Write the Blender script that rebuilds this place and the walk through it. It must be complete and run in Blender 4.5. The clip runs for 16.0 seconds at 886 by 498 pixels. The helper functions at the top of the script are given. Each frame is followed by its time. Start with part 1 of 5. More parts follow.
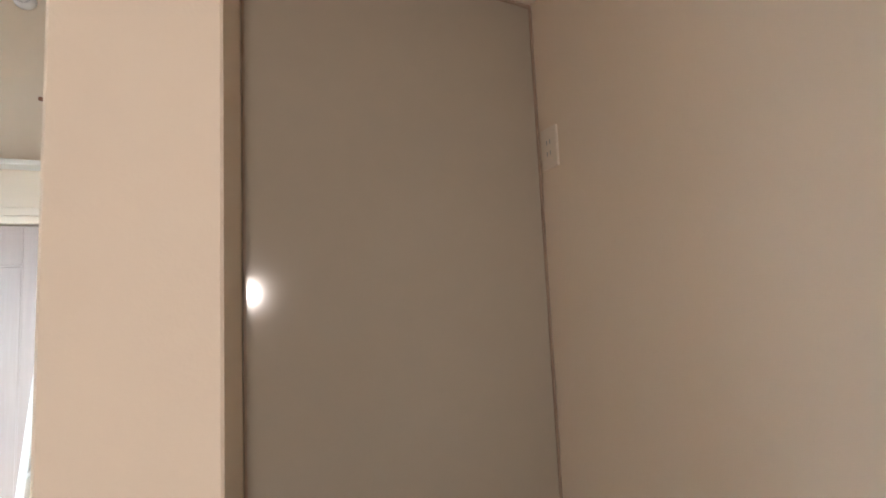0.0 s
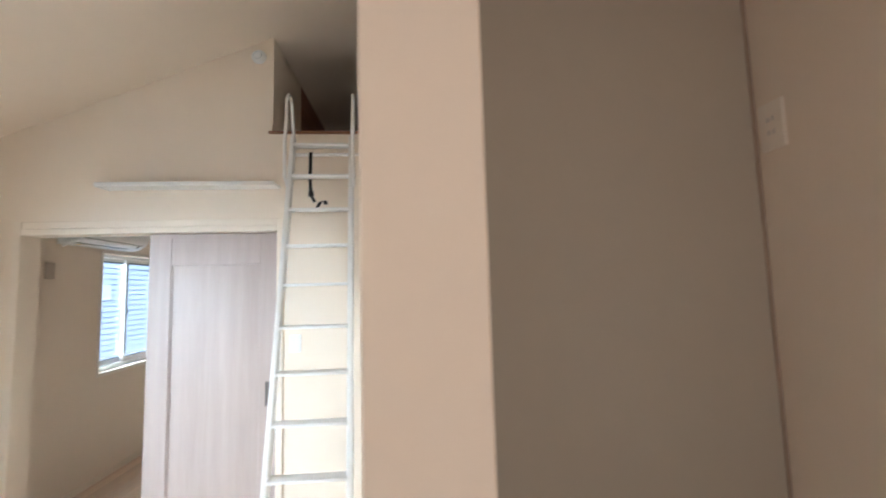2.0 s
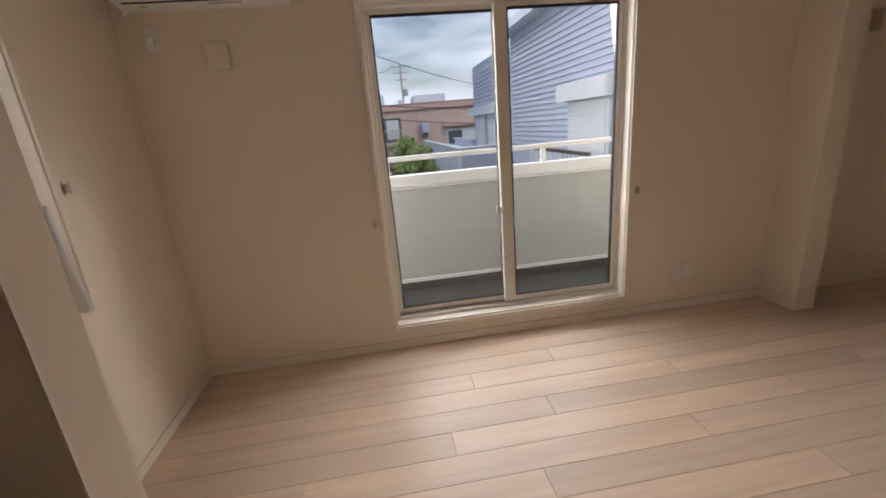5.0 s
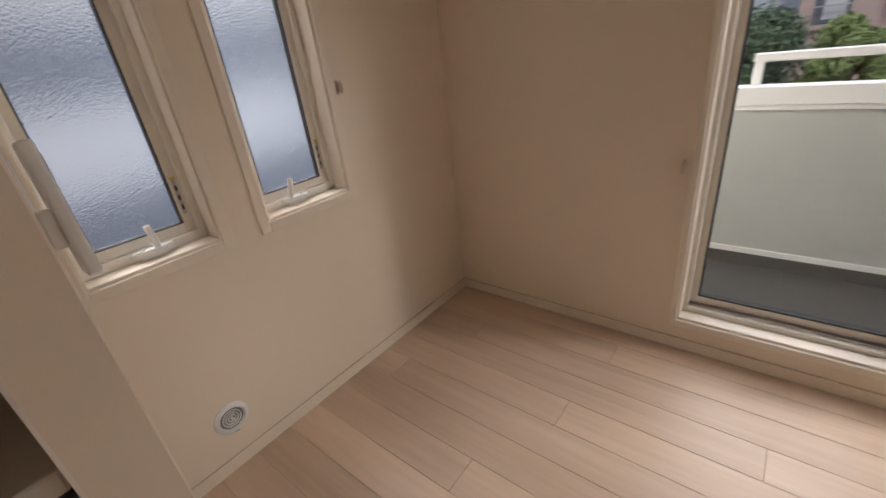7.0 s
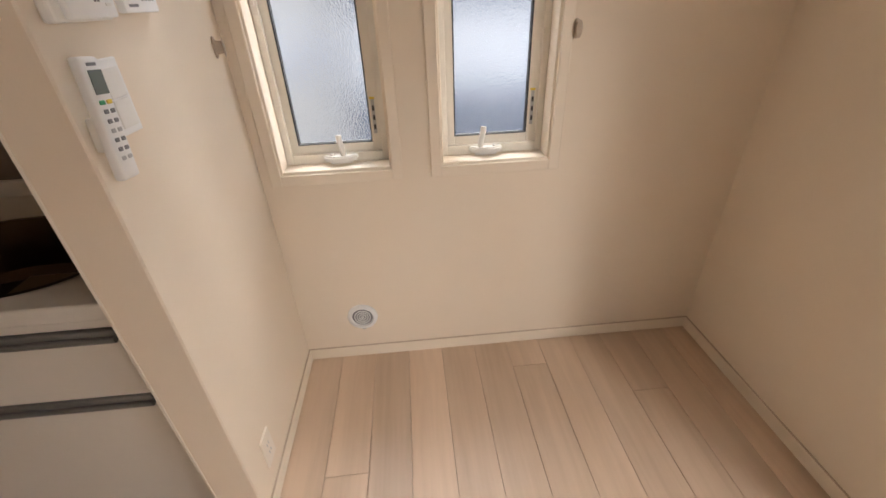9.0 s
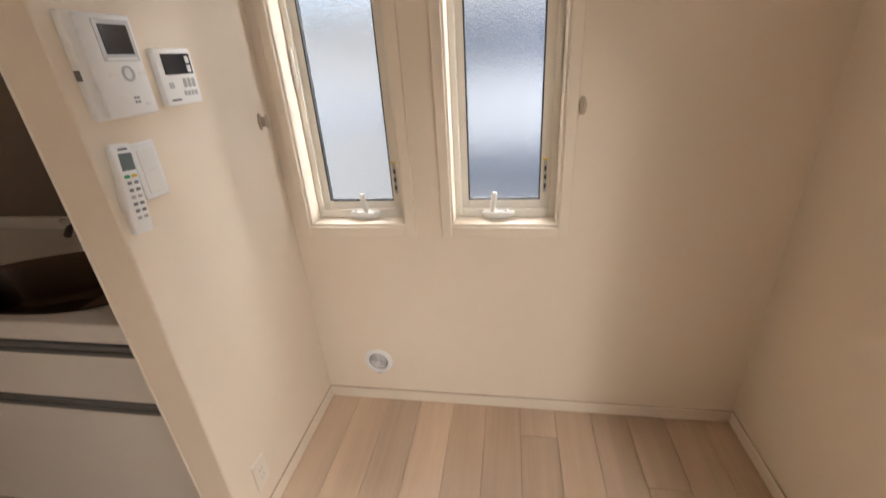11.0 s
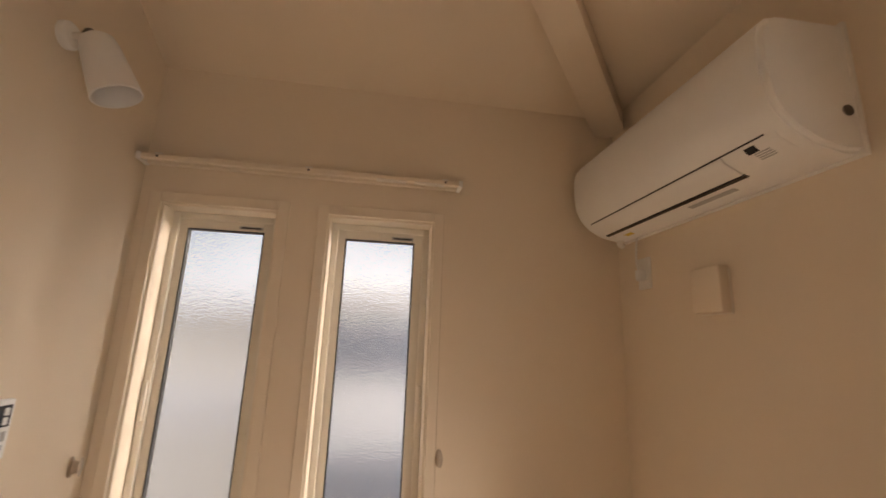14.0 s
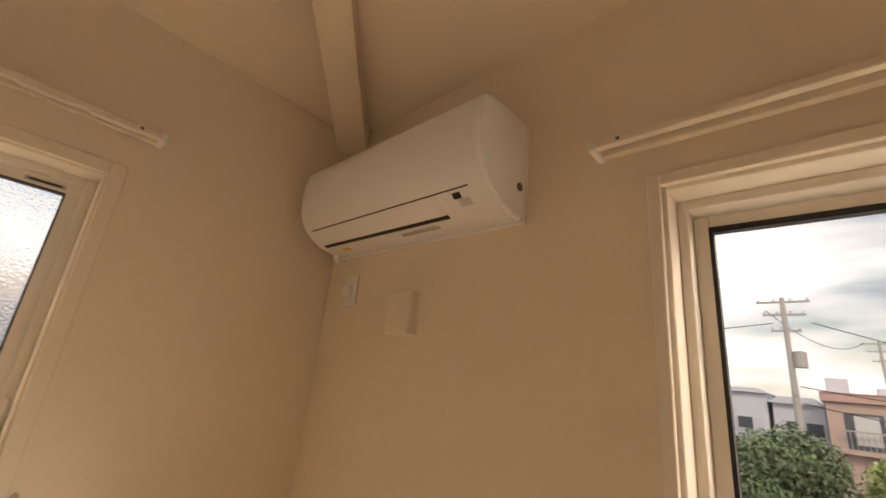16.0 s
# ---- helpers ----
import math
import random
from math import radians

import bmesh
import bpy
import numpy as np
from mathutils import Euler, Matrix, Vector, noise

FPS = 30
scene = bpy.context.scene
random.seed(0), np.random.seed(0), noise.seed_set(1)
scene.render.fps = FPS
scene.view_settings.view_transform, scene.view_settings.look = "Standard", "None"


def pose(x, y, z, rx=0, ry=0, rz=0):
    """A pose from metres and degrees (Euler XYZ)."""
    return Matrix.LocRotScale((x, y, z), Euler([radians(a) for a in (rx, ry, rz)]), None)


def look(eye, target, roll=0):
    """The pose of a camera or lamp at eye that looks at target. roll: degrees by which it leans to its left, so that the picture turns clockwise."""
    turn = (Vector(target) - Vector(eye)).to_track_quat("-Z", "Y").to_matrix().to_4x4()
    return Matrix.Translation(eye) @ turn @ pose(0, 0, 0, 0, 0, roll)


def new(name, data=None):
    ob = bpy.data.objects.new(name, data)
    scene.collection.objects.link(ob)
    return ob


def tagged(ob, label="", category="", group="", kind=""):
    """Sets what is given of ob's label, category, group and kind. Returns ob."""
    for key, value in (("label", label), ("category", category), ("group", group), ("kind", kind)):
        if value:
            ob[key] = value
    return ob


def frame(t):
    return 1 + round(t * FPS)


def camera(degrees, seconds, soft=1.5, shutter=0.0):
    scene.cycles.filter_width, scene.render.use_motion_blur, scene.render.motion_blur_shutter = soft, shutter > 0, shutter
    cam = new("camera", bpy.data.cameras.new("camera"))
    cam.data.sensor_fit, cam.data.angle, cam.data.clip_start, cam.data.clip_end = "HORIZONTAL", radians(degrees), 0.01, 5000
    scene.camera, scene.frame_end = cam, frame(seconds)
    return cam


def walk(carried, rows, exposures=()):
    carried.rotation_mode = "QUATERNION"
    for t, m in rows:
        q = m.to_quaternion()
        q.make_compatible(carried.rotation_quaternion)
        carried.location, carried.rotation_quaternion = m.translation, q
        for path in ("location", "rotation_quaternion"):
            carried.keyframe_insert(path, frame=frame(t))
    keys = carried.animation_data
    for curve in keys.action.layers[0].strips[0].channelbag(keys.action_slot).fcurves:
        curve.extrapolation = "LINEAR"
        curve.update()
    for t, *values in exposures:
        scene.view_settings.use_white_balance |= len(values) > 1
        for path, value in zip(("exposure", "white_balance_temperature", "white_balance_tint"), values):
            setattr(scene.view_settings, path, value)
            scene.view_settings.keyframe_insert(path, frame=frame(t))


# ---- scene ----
cam = camera(93.9, 16.0, soft=1.6, shutter=0.3)
PATH = [
    (0, (2.958, 1.065, 1.607), (3.778, 2.882, 1.766), -2.6),
    (0.5, (2.967, 1.017, 1.635), (3.709, 2.846, 1.955), -1.6),
    (1, (2.96, 0.999, 1.652), (3.607, 2.85, 2.046), -1.6),
    (1.5, (2.926, 1.037, 1.634), (3.375, 2.959, 1.956), -1.6),
    (2, (2.847, 1.077, 1.609), (2.999, 3.063, 1.787), -1.6),
    (2.5, (2.755, 1.112, 1.572), (2.509, 3.096, 1.603), -1.2),
    (3, (2.729, 1.172, 1.531), (1.979, 3.021, 1.398), -1.0),
    (3.5, (2.772, 1.145, 1.499), (1.524, 2.681, 1.216), -1.0),
    (4, (2.77, 1.21, 1.498), (1.111, 2.242, 1.07), -1.7),
    (4.2, (2.737, 1.224, 1.472), (0.974, 2.049, 1.013), -2.1),
    (6.3, (2.162, 1.39, 1.354), (0.408, 0.797, 0.597), -7.6),
    (6.5, (2.068, 1.414, 1.348), (0.404, 0.632, 0.56), -7.4),
    (7, (1.866, 1.467, 1.356), (0.502, 0.28, 0.5), -7.0),
    (7.5, (1.663, 1.542, 1.3599999999999999), (0.72, 0.007, 0.467), -5.5),
    (8, (1.509, 1.51, 1.384), (0.908, -0.14, 0.427), -3.5),
    (8.5, (1.382, 1.455, 1.371), (1.041, -0.234, 0.356), -2.5),
    (8.7, (1.338, 1.438, 1.37), (1.091, -0.253, 0.326), -2.3),
    (10.8, (0.918, 1.459, 1.435), (1.258, -0.27, 0.488), -4.5),
    (11, (0.944, 1.454, 1.441), (1.26, -0.332, 0.598), -3.7),
    (11.5, (0.967, 1.47, 1.47), (1.25, -0.423, 0.89), -3.0),
    (12, (0.951, 1.486, 1.531), (1.213, -0.467, 1.191), -1.3),
    (12.5, (0.948, 1.501, 1.58), (1.152, -0.486, 1.497), -0.6),
    (13, (0.957, 1.508, 1.62), (1.067, -0.481, 1.796), -0.0),
    (13.5, (0.973, 1.515, 1.645), (0.903, -0.45, 2.013), 0.6),
    (14, (0.958, 1.529, 1.67), (0.667, -0.403, 2.098), 2.1),
    (14.5, (0.951, 1.541, 1.674), (0.356, -0.31, 2.141), 3.4),
    (15, (0.957, 1.546, 1.673), (0.037, -0.161, 2.163), 4.2),
    (15.5, (0.933, 1.532, 1.669), (-0.277, 0.025, 2.187), 5.1),
    (16, (0.881, 1.454, 1.649), (-0.494, 0.133, 2.252), 6.1),
]
EXPOSURES = [
    (0.0, 1.06, 5000, -3), (1.5, 0.96, 4950, -2), (2.5, 0.70, 4950, 1), (3.2, 0.26, 6050, 13), (4.0, -0.40, 6200, 12), (6.5, -0.82, 6300, 13), (7.5, -0.64, 6300, 14), (8.7, -0.14, 6400, 12),
    (11.0, -0.08, 6350, 10), (12.5, -0.40, 6500, 12), (13.5, -0.42, 7100, 14), (14.5, -0.42, 8500, 19), (15.2, -0.38, 8700, 19), (16.0, -0.24, 8500, 16),
]
walk(cam, [(t, look(*p)) for t, *p in PATH], EXPOSURES)

# ---- light ----
SUN_ELEV, SUN_AZ = 42.0, 55.0
world = bpy.data.worlds.new("sky")
scene.world = world
world.use_nodes = True
wt = world.node_tree
wt.nodes.clear()
w_out = wt.nodes.new("ShaderNodeOutputWorld")
w_bg = wt.nodes.new("ShaderNodeBackground")
w_sky = wt.nodes.new("ShaderNodeTexSky")
w_sky.sky_type, w_sky.sun_disc = "NISHITA", False
w_sky.sun_elevation, w_sky.sun_rotation = radians(SUN_ELEV), radians(SUN_AZ)
w_sky.air_density, w_sky.dust_density = 1.2, 2.0
w_geo = wt.nodes.new("ShaderNodeTexCoord")
w_map = wt.nodes.new("ShaderNodeMapping")
w_map.inputs["Scale"].default_value = (1.6, 1.6, 7.0)
w_noise = wt.nodes.new("ShaderNodeTexNoise")
w_noise.inputs["Scale"].default_value, w_noise.inputs["Detail"].default_value = 1.3, 6.0
w_ramp = wt.nodes.new("ShaderNodeValToRGB")
w_ramp.color_ramp.elements[0].position, w_ramp.color_ramp.elements[1].position = 0.37, 0.57
w_mix = wt.nodes.new("ShaderNodeMixRGB")
w_mix.inputs["Color2"].default_value = (9.6, 10.4, 11.7, 1)
wt.links.new(w_geo.outputs["Generated"], w_map.inputs["Vector"])
wt.links.new(w_map.outputs["Vector"], w_noise.inputs["Vector"])
wt.links.new(w_noise.outputs["Fac"], w_ramp.inputs["Fac"])
wt.links.new(w_ramp.outputs["Color"], w_mix.inputs["Fac"])
wt.links.new(w_sky.outputs["Color"], w_mix.inputs["Color1"])
wt.links.new(w_mix.outputs["Color"], w_bg.inputs["Color"])
wt.links.new(w_bg.outputs["Background"], w_out.inputs["Surface"])
w_bg.inputs["Strength"].default_value = 0.15

sun = new("sun", bpy.data.lights.new("sun", "SUN"))
sun.data.energy, sun.data.angle, sun.data.color = 1.5, radians(12), (1.0, 0.95, 0.88)
sun.matrix_world = look((0, 0, 0), (-math.sin(radians(SUN_AZ)), -math.cos(radians(SUN_AZ)), -math.tan(radians(SUN_ELEV))))


def sky_fill_lamp(name, m, sx, sy, watts, colour=(0.88, 0.94, 1.0)):
    """An area lamp added out of view outside a window to strengthen its daylight."""
    ob = new(name, bpy.data.lights.new(name, "AREA"))
    ob.data.shape, ob.data.size, ob.data.size_y = "RECTANGLE", sx, sy
    ob.data.energy, ob.data.color = watts, colour
    ob.matrix_world = m
    return ob


DAY = 1.0
SKYCOL = (1.0, 0.975, 0.94)
sky_fill_lamp("daylight_balcony", look((-8.5, 2.05, 7.6), (0.3, 2.05, 1.1)), 9.0, 4.0, 1080 * DAY, SKYCOL)
sky_fill_lamp("daylight_balcony_low", look((-4.0, -1.7, 2.3), (1.2, 1.9, 1.25)), 1.9, 1.3, 150 * DAY, SKYCOL)
sky_fill_lamp("daylight_balcony_south", look((-2.9, -1.0, 2.3), (0.3, 2.1, 1.05)), 2.2, 1.6, 230 * DAY, SKYCOL)
sky_fill_lamp("daylight_balcony_north", look((-1.7, 4.55, 2.1), (0.3, 2.0, 1.1)), 1.6, 1.6, 24 * DAY, SKYCOL)
sky_fill_lamp("daylight_casement", look((1.25, -1.9, 3.6), (1.25, 0.5, 0.9)), 1.6, 1.2, 130 * DAY, SKYCOL)
sky_fill_lamp("daylight_casement_west", look((-1.2, -0.95, 2.1), (1.7, 0.25, 1.3)), 1.1, 1.2, 95 * DAY, SKYCOL)
sky_fill_lamp("daylight_back_room", look((-2.1, 5.7, 3.5), (0.4, 5.6, 1.0)), 1.4, 1.0, 200 * DAY, SKYCOL)

# ---- materials ----


def material(name, colour, rough=0.5, metal=0.0, vary=0.06, scale=6.0, bump=0.0, bump_scale=120.0, stretch=(1, 1, 1), coat=0.0, spec=0.5, rand=0.0):
    """A surface with colour variation at two scales and fine relief."""
    m = bpy.data.materials.new(name)
    m.use_nodes = True
    nt = m.node_tree
    b = nt.nodes["Principled BSDF"]
    b.inputs["Roughness"].default_value, b.inputs["Metallic"].default_value = rough, metal
    b.inputs["Specular IOR Level"].default_value, b.inputs["Coat Weight"].default_value = spec, coat
    tc = nt.nodes.new("ShaderNodeTexCoord")
    mp = nt.nodes.new("ShaderNodeMapping")
    mp.inputs["Scale"].default_value = stretch
    nt.links.new(tc.outputs["Object"], mp.inputs["Vector"])
    n1, n2 = nt.nodes.new("ShaderNodeTexNoise"), nt.nodes.new("ShaderNodeTexNoise")
    n1.inputs["Scale"].default_value, n1.inputs["Detail"].default_value = scale, 4
    n2.inputs["Scale"].default_value, n2.inputs["Detail"].default_value = scale * 9, 3
    add = nt.nodes.new("ShaderNodeMath")
    add.operation = "MULTIPLY_ADD"
    add.inputs[1].default_value = 0.5
    for n in (n1, n2):
        nt.links.new(mp.outputs["Vector"], n.inputs["Vector"])
    nt.links.new(n2.outputs["Fac"], add.inputs[0])
    nt.links.new(n1.outputs["Fac"], add.inputs[2])
    rng = nt.nodes.new("ShaderNodeMapRange")
    rng.inputs["From Min"].default_value, rng.inputs["From Max"].default_value = 0.45, 1.05
    rng.inputs["To Min"].default_value, rng.inputs["To Max"].default_value = 1 - vary, 1 + vary
    nt.links.new(add.outputs[0], rng.inputs["Value"])
    last = rng.outputs["Result"]
    if rand:
        info = nt.nodes.new("ShaderNodeObjectInfo")
        r2 = nt.nodes.new("ShaderNodeMapRange")
        r2.inputs["To Min"].default_value, r2.inputs["To Max"].default_value = 1 - rand, 1 + rand
        nt.links.new(info.outputs["Random"], r2.inputs["Value"])
        mul = nt.nodes.new("ShaderNodeMath")
        mul.operation = "MULTIPLY"
        nt.links.new(last, mul.inputs[0])
        nt.links.new(r2.outputs["Result"], mul.inputs[1])
        last = mul.outputs[0]
    sc = nt.nodes.new("ShaderNodeVectorMath")
    sc.operation = "SCALE"
    sc.inputs[0].default_value = colour
    nt.links.new(last, sc.inputs["Scale"])
    nt.links.new(sc.outputs["Vector"], b.inputs["Base Color"])
    if bump:
        n3 = nt.nodes.new("ShaderNodeTexNoise")
        n3.inputs["Scale"].default_value, n3.inputs["Detail"].default_value = bump_scale, 4
        nt.links.new(mp.outputs["Vector"], n3.inputs["Vector"])
        bp = nt.nodes.new("ShaderNodeBump")
        bp.inputs["Strength"].default_value, bp.inputs["Distance"].default_value = bump, 0.004
        nt.links.new(n3.outputs["Fac"], bp.inputs["Height"])
        nt.links.new(bp.outputs["Normal"], b.inputs["Normal"])
    return m


def wood(name, colour, dark, rough, grain, bump, axis="Y", rand=0.0, coat=0.0):
    """Wood with streaks along one axis."""
    m = material(name, colour, rough, vary=0.02, bump=0, rand=0, coat=coat)
    nt = m.node_tree
    b = nt.nodes["Principled BSDF"]
    tc = nt.nodes.new("ShaderNodeTexCoord")
    mp = nt.nodes.new("ShaderNodeMapping")
    mp.inputs["Scale"].default_value = (1, 0.06, 1) if axis == "Y" else (1, 1, 0.05)
    info = nt.nodes.new("ShaderNodeObjectInfo")
    off = nt.nodes.new("ShaderNodeVectorMath")
    off.operation = "SCALE"
    off.inputs[0].default_value = (37, 51, 23)
    nt.links.new(info.outputs["Random"], off.inputs["Scale"])
    addv = nt.nodes.new("ShaderNodeVectorMath")
    nt.links.new(tc.outputs["Object"], addv.inputs[0])
    nt.links.new(off.outputs["Vector"], addv.inputs[1])
    nt.links.new(addv.outputs["Vector"], mp.inputs["Vector"])
    g1, g2 = nt.nodes.new("ShaderNodeTexNoise"), nt.nodes.new("ShaderNodeTexNoise")
    g1.inputs["Scale"].default_value, g1.inputs["Detail"].default_value, g1.inputs["Distortion"].default_value = grain, 5, 0.6
    g2.inputs["Scale"].default_value, g2.inputs["Detail"].default_value = grain * 7, 4
    for g in (g1, g2):
        nt.links.new(mp.outputs["Vector"], g.inputs["Vector"])
    ma = nt.nodes.new("ShaderNodeMath")
    ma.operation = "MULTIPLY_ADD"
    ma.inputs[1].default_value = 0.45
    nt.links.new(g2.outputs["Fac"], ma.inputs[0])
    nt.links.new(g1.outputs["Fac"], ma.inputs[2])
    ramp = nt.nodes.new("ShaderNodeValToRGB")
    ramp.color_ramp.elements[0].position, ramp.color_ramp.elements[0].color = 0.48, (*dark, 1)
    ramp.color_ramp.elements[1].position, ramp.color_ramp.elements[1].color = 0.92, (*colour, 1)
    nt.links.new(ma.outputs[0], ramp.inputs["Fac"])
    r2 = nt.nodes.new("ShaderNodeMapRange")
    r2.inputs["To Min"].default_value, r2.inputs["To Max"].default_value = 1 - rand, 1 + rand
    nt.links.new(info.outputs["Random"], r2.inputs["Value"])
    sc = nt.nodes.new("ShaderNodeVectorMath")
    sc.operation = "SCALE"
    nt.links.new(ramp.outputs["Color"], sc.inputs[0])
    nt.links.new(r2.outputs["Result"], sc.inputs["Scale"])
    nt.links.new(sc.outputs["Vector"], b.inputs["Base Color"])
    bp = nt.nodes.new("ShaderNodeBump")
    bp.inputs["Strength"].default_value, bp.inputs["Distance"].default_value = bump, 0.002
    nt.links.new(ma.outputs[0], bp.inputs["Height"])
    nt.links.new(bp.outputs["Normal"], b.inputs["Normal"])
    return m


def glass(name, colour=(1, 1, 1), rough=0.0, bump=0.0):
    """Thin pane: clear and mirror-like, or frosted with relief."""
    m = bpy.data.materials.new(name)
    m.use_nodes = True
    nt = m.node_tree
    b = nt.nodes["Principled BSDF"]
    b.inputs["Base Color"].default_value = (*colour, 1)
    b.inputs["Transmission Weight"].default_value, b.inputs["Roughness"].default_value, b.inputs["IOR"].default_value = 1, rough, 1.45
    if bump:
        tc = nt.nodes.new("ShaderNodeTexCoord")
        mp = nt.nodes.new("ShaderNodeMapping")
        mp.inputs["Scale"].default_value = (1.25, 1, 1)
        n = nt.nodes.new("ShaderNodeTexNoise")
        n.inputs["Scale"].default_value, n.inputs["Detail"].default_value = 130, 1.5
        bp = nt.nodes.new("ShaderNodeBump")
        bp.inputs["Strength"].default_value, bp.inputs["Distance"].default_value = bump, 0.01
        nt.links.new(tc.outputs["Object"], mp.inputs["Vector"])
        nt.links.new(mp.outputs["Vector"], n.inputs["Vector"])
        nt.links.new(n.outputs["Fac"], bp.inputs["Height"])
        nt.links.new(bp.outputs["Normal"], b.inputs["Normal"])
    return m


def glow(name, colour, strength):
    m = bpy.data.materials.new(name)
    m.use_nodes = True
    b = m.node_tree.nodes["Principled BSDF"]
    b.inputs["Emission Color"].default_value, b.inputs["Emission Strength"].default_value = (*colour, 1), strength
    return m


WALLPAPER = material("wallpaper", (0.84, 0.732, 0.60), 0.85, vary=0.012, scale=1.5, bump=0.09, bump_scale=260, spec=0.25)
CEILING = material("ceiling_paper", (0.84, 0.732, 0.60), 0.9, vary=0.012, scale=1.2, bump=0.08, bump_scale=260, spec=0.2)
TRIM = material("cream_trim", (0.86, 0.785, 0.68), 0.42, vary=0.02, scale=3)
SASH = material("cream_aluminium", (0.80, 0.75, 0.665), 0.38, vary=0.03, scale=5)
PLASTIC = material("white_plastic", (0.88, 0.875, 0.86), 0.32, vary=0.015, scale=8)
BASE = material("cream_baseboard", (0.84, 0.74, 0.61), 0.5, vary=0.02, scale=3)
CREAM_PLATE = material("cream_plate_plastic", (0.85, 0.77, 0.66), 0.45, vary=0.02, scale=8)
HOOK = material("beige_hook_plastic", (0.50, 0.41, 0.32), 0.45, vary=0.03, scale=20)
PLASTIC_MATT = material("white_plastic_matt", (0.85, 0.83, 0.79), 0.5, vary=0.02, scale=8)
GREY_PLASTIC = material("grey_plastic", (0.46, 0.46, 0.46), 0.35, vary=0.03)
SCREEN = material("dark_screen", (0.03, 0.03, 0.035), 0.12, vary=0.1)
LCD = material("grey_green_display", (0.16, 0.19, 0.18), 0.2, vary=0.05)
INK = material("grey_print", (0.22, 0.22, 0.23), 0.6)
GREEN_INK = material("green_key", (0.05, 0.35, 0.16), 0.5)
YELLOW_INK = material("yellow_key", (0.75, 0.55, 0.06), 0.5)
GASKET = material("black_gasket", (0.02, 0.02, 0.022), 0.6, vary=0.1)
LADDER_WHITE = material("white_ladder_paint", (0.88, 0.85, 0.81), 0.35, vary=0.03, scale=10)
BLACK_STRAP = material("black_strap", (0.015, 0.013, 0.012), 0.7, vary=0.2, scale=40)
DARK_METAL = material("bronze_pull", (0.16, 0.14, 0.13), 0.35, 0.8, vary=0.08)
SINKSTEEL = material("dark_bronze_steel", (0.06, 0.042, 0.030), 0.34, 1.0, vary=0.06, scale=14, bump=0.05, bump_scale=300)
BRONZE = material("bronze_steel_ledge", (0.26, 0.19, 0.12), 0.32, 1.0, vary=0.05, scale=14)
STEEL = material("stainless_steel", (0.52, 0.50, 0.48), 0.28, 1.0, vary=0.05, scale=20, bump=0.05, bump_scale=400)
CHROME = material("chrome", (0.75, 0.75, 0.75), 0.08, 1.0, vary=0.02)
CABINET = material("cream_cabinet_front", (0.72, 0.68, 0.62), 0.3, vary=0.02, scale=4)
BAR = material("grey_handle_bar", (0.20, 0.20, 0.20), 0.35, 0.5, vary=0.05)
COUNTER = material("cream_counter", (0.68, 0.64, 0.58), 0.28, vary=0.04, scale=30)
PANEL = material("grey_gloss_panel", (0.46, 0.415, 0.335), 0.12, vary=0.02, scale=1.5, bump=0.03, bump_scale=18)
BACKSPLASH = material("grey_brown_panel", (0.17, 0.135, 0.105), 0.25, vary=0.03, scale=2)
DOORWOOD = wood("whitewashed_ash", (0.46, 0.375, 0.335), (0.40, 0.32, 0.28), 0.45, 14, 0.12, axis="Z")
FLOORWOOD = wood("pale_ash_floor", (0.72, 0.548, 0.408), (0.575, 0.425, 0.305), 0.38, 7, 0.05, rand=0.10, coat=0.0)
FLOORWOOD.node_tree.nodes["Principled BSDF"].inputs["Specular IOR Level"].default_value = 0.45
LOFTWOOD = wood("loft_board_and_shade", (0.33, 0.16, 0.085), (0.23, 0.10, 0.05), 0.5, 10, 0.1)
JOINT = material("floor_joint", (0.38, 0.28, 0.19), 0.8)
GLASS = glass("clear_glass")
FROST = glass("obscure_glass", (0.94, 0.97, 1.0), 0.19, 0.22)
BLURWALL = material("blue_grey_neighbour_band", (0.11, 0.13, 0.18), 0.7, vary=0.1, scale=2)
SOUTH_WALL = material("grey_neighbour_wall", (0.40, 0.43, 0.48), 0.8, vary=0.06, scale=1.2)
SHADE = material("opal_shade", (0.86, 0.85, 0.84), 0.3, vary=0.01)
SIDING = material("blue_grey_siding", (0.41, 0.45, 0.55), 0.6, vary=0.06, scale=3, bump=0.2, bump_scale=80)
SIDING_TRIM = material("white_house_trim", (0.60, 0.62, 0.65), 0.5, vary=0.03)
SHUTTER = material("shutter_white", (0.62, 0.63, 0.64), 0.5, vary=0.02)
BROWN = material("brown_facade", (0.53, 0.40, 0.35), 0.8, vary=0.12, scale=2, bump=0.3, bump_scale=40)
RED_EDGE = material("brown_fascia", (0.55, 0.37, 0.34), 0.7)
# pale blue for distance: haze on the far houses is put into this colour
FARWALL = material("pale_hazed_facade", (0.60, 0.64, 0.72), 0.8, vary=0.06, scale=1)
DARKWIN = material("dark_far_window", (0.08, 0.10, 0.13), 0.1, vary=0.1)
CONCRETE = material("balcony_panel", (0.44, 0.47, 0.45), 0.75, vary=0.06, scale=2.5, bump=0.25, bump_scale=90)
BALFLOOR = material("balcony_grey_membrane", (0.055, 0.061, 0.060), 0.55, vary=0.12, scale=5, bump=0.2, bump_scale=150)
RAILWHITE = material("white_aluminium_rail", (0.76, 0.78, 0.77), 0.4, vary=0.03)
ASPHALT = material("asphalt", (0.05, 0.05, 0.052), 0.9, vary=0.2, scale=2, bump=0.3, bump_scale=60)
POLE = material("concrete_pole", (0.44, 0.43, 0.42), 0.8, vary=0.08)
CABLE = material("black_cable", (0.03, 0.03, 0.03), 0.7)
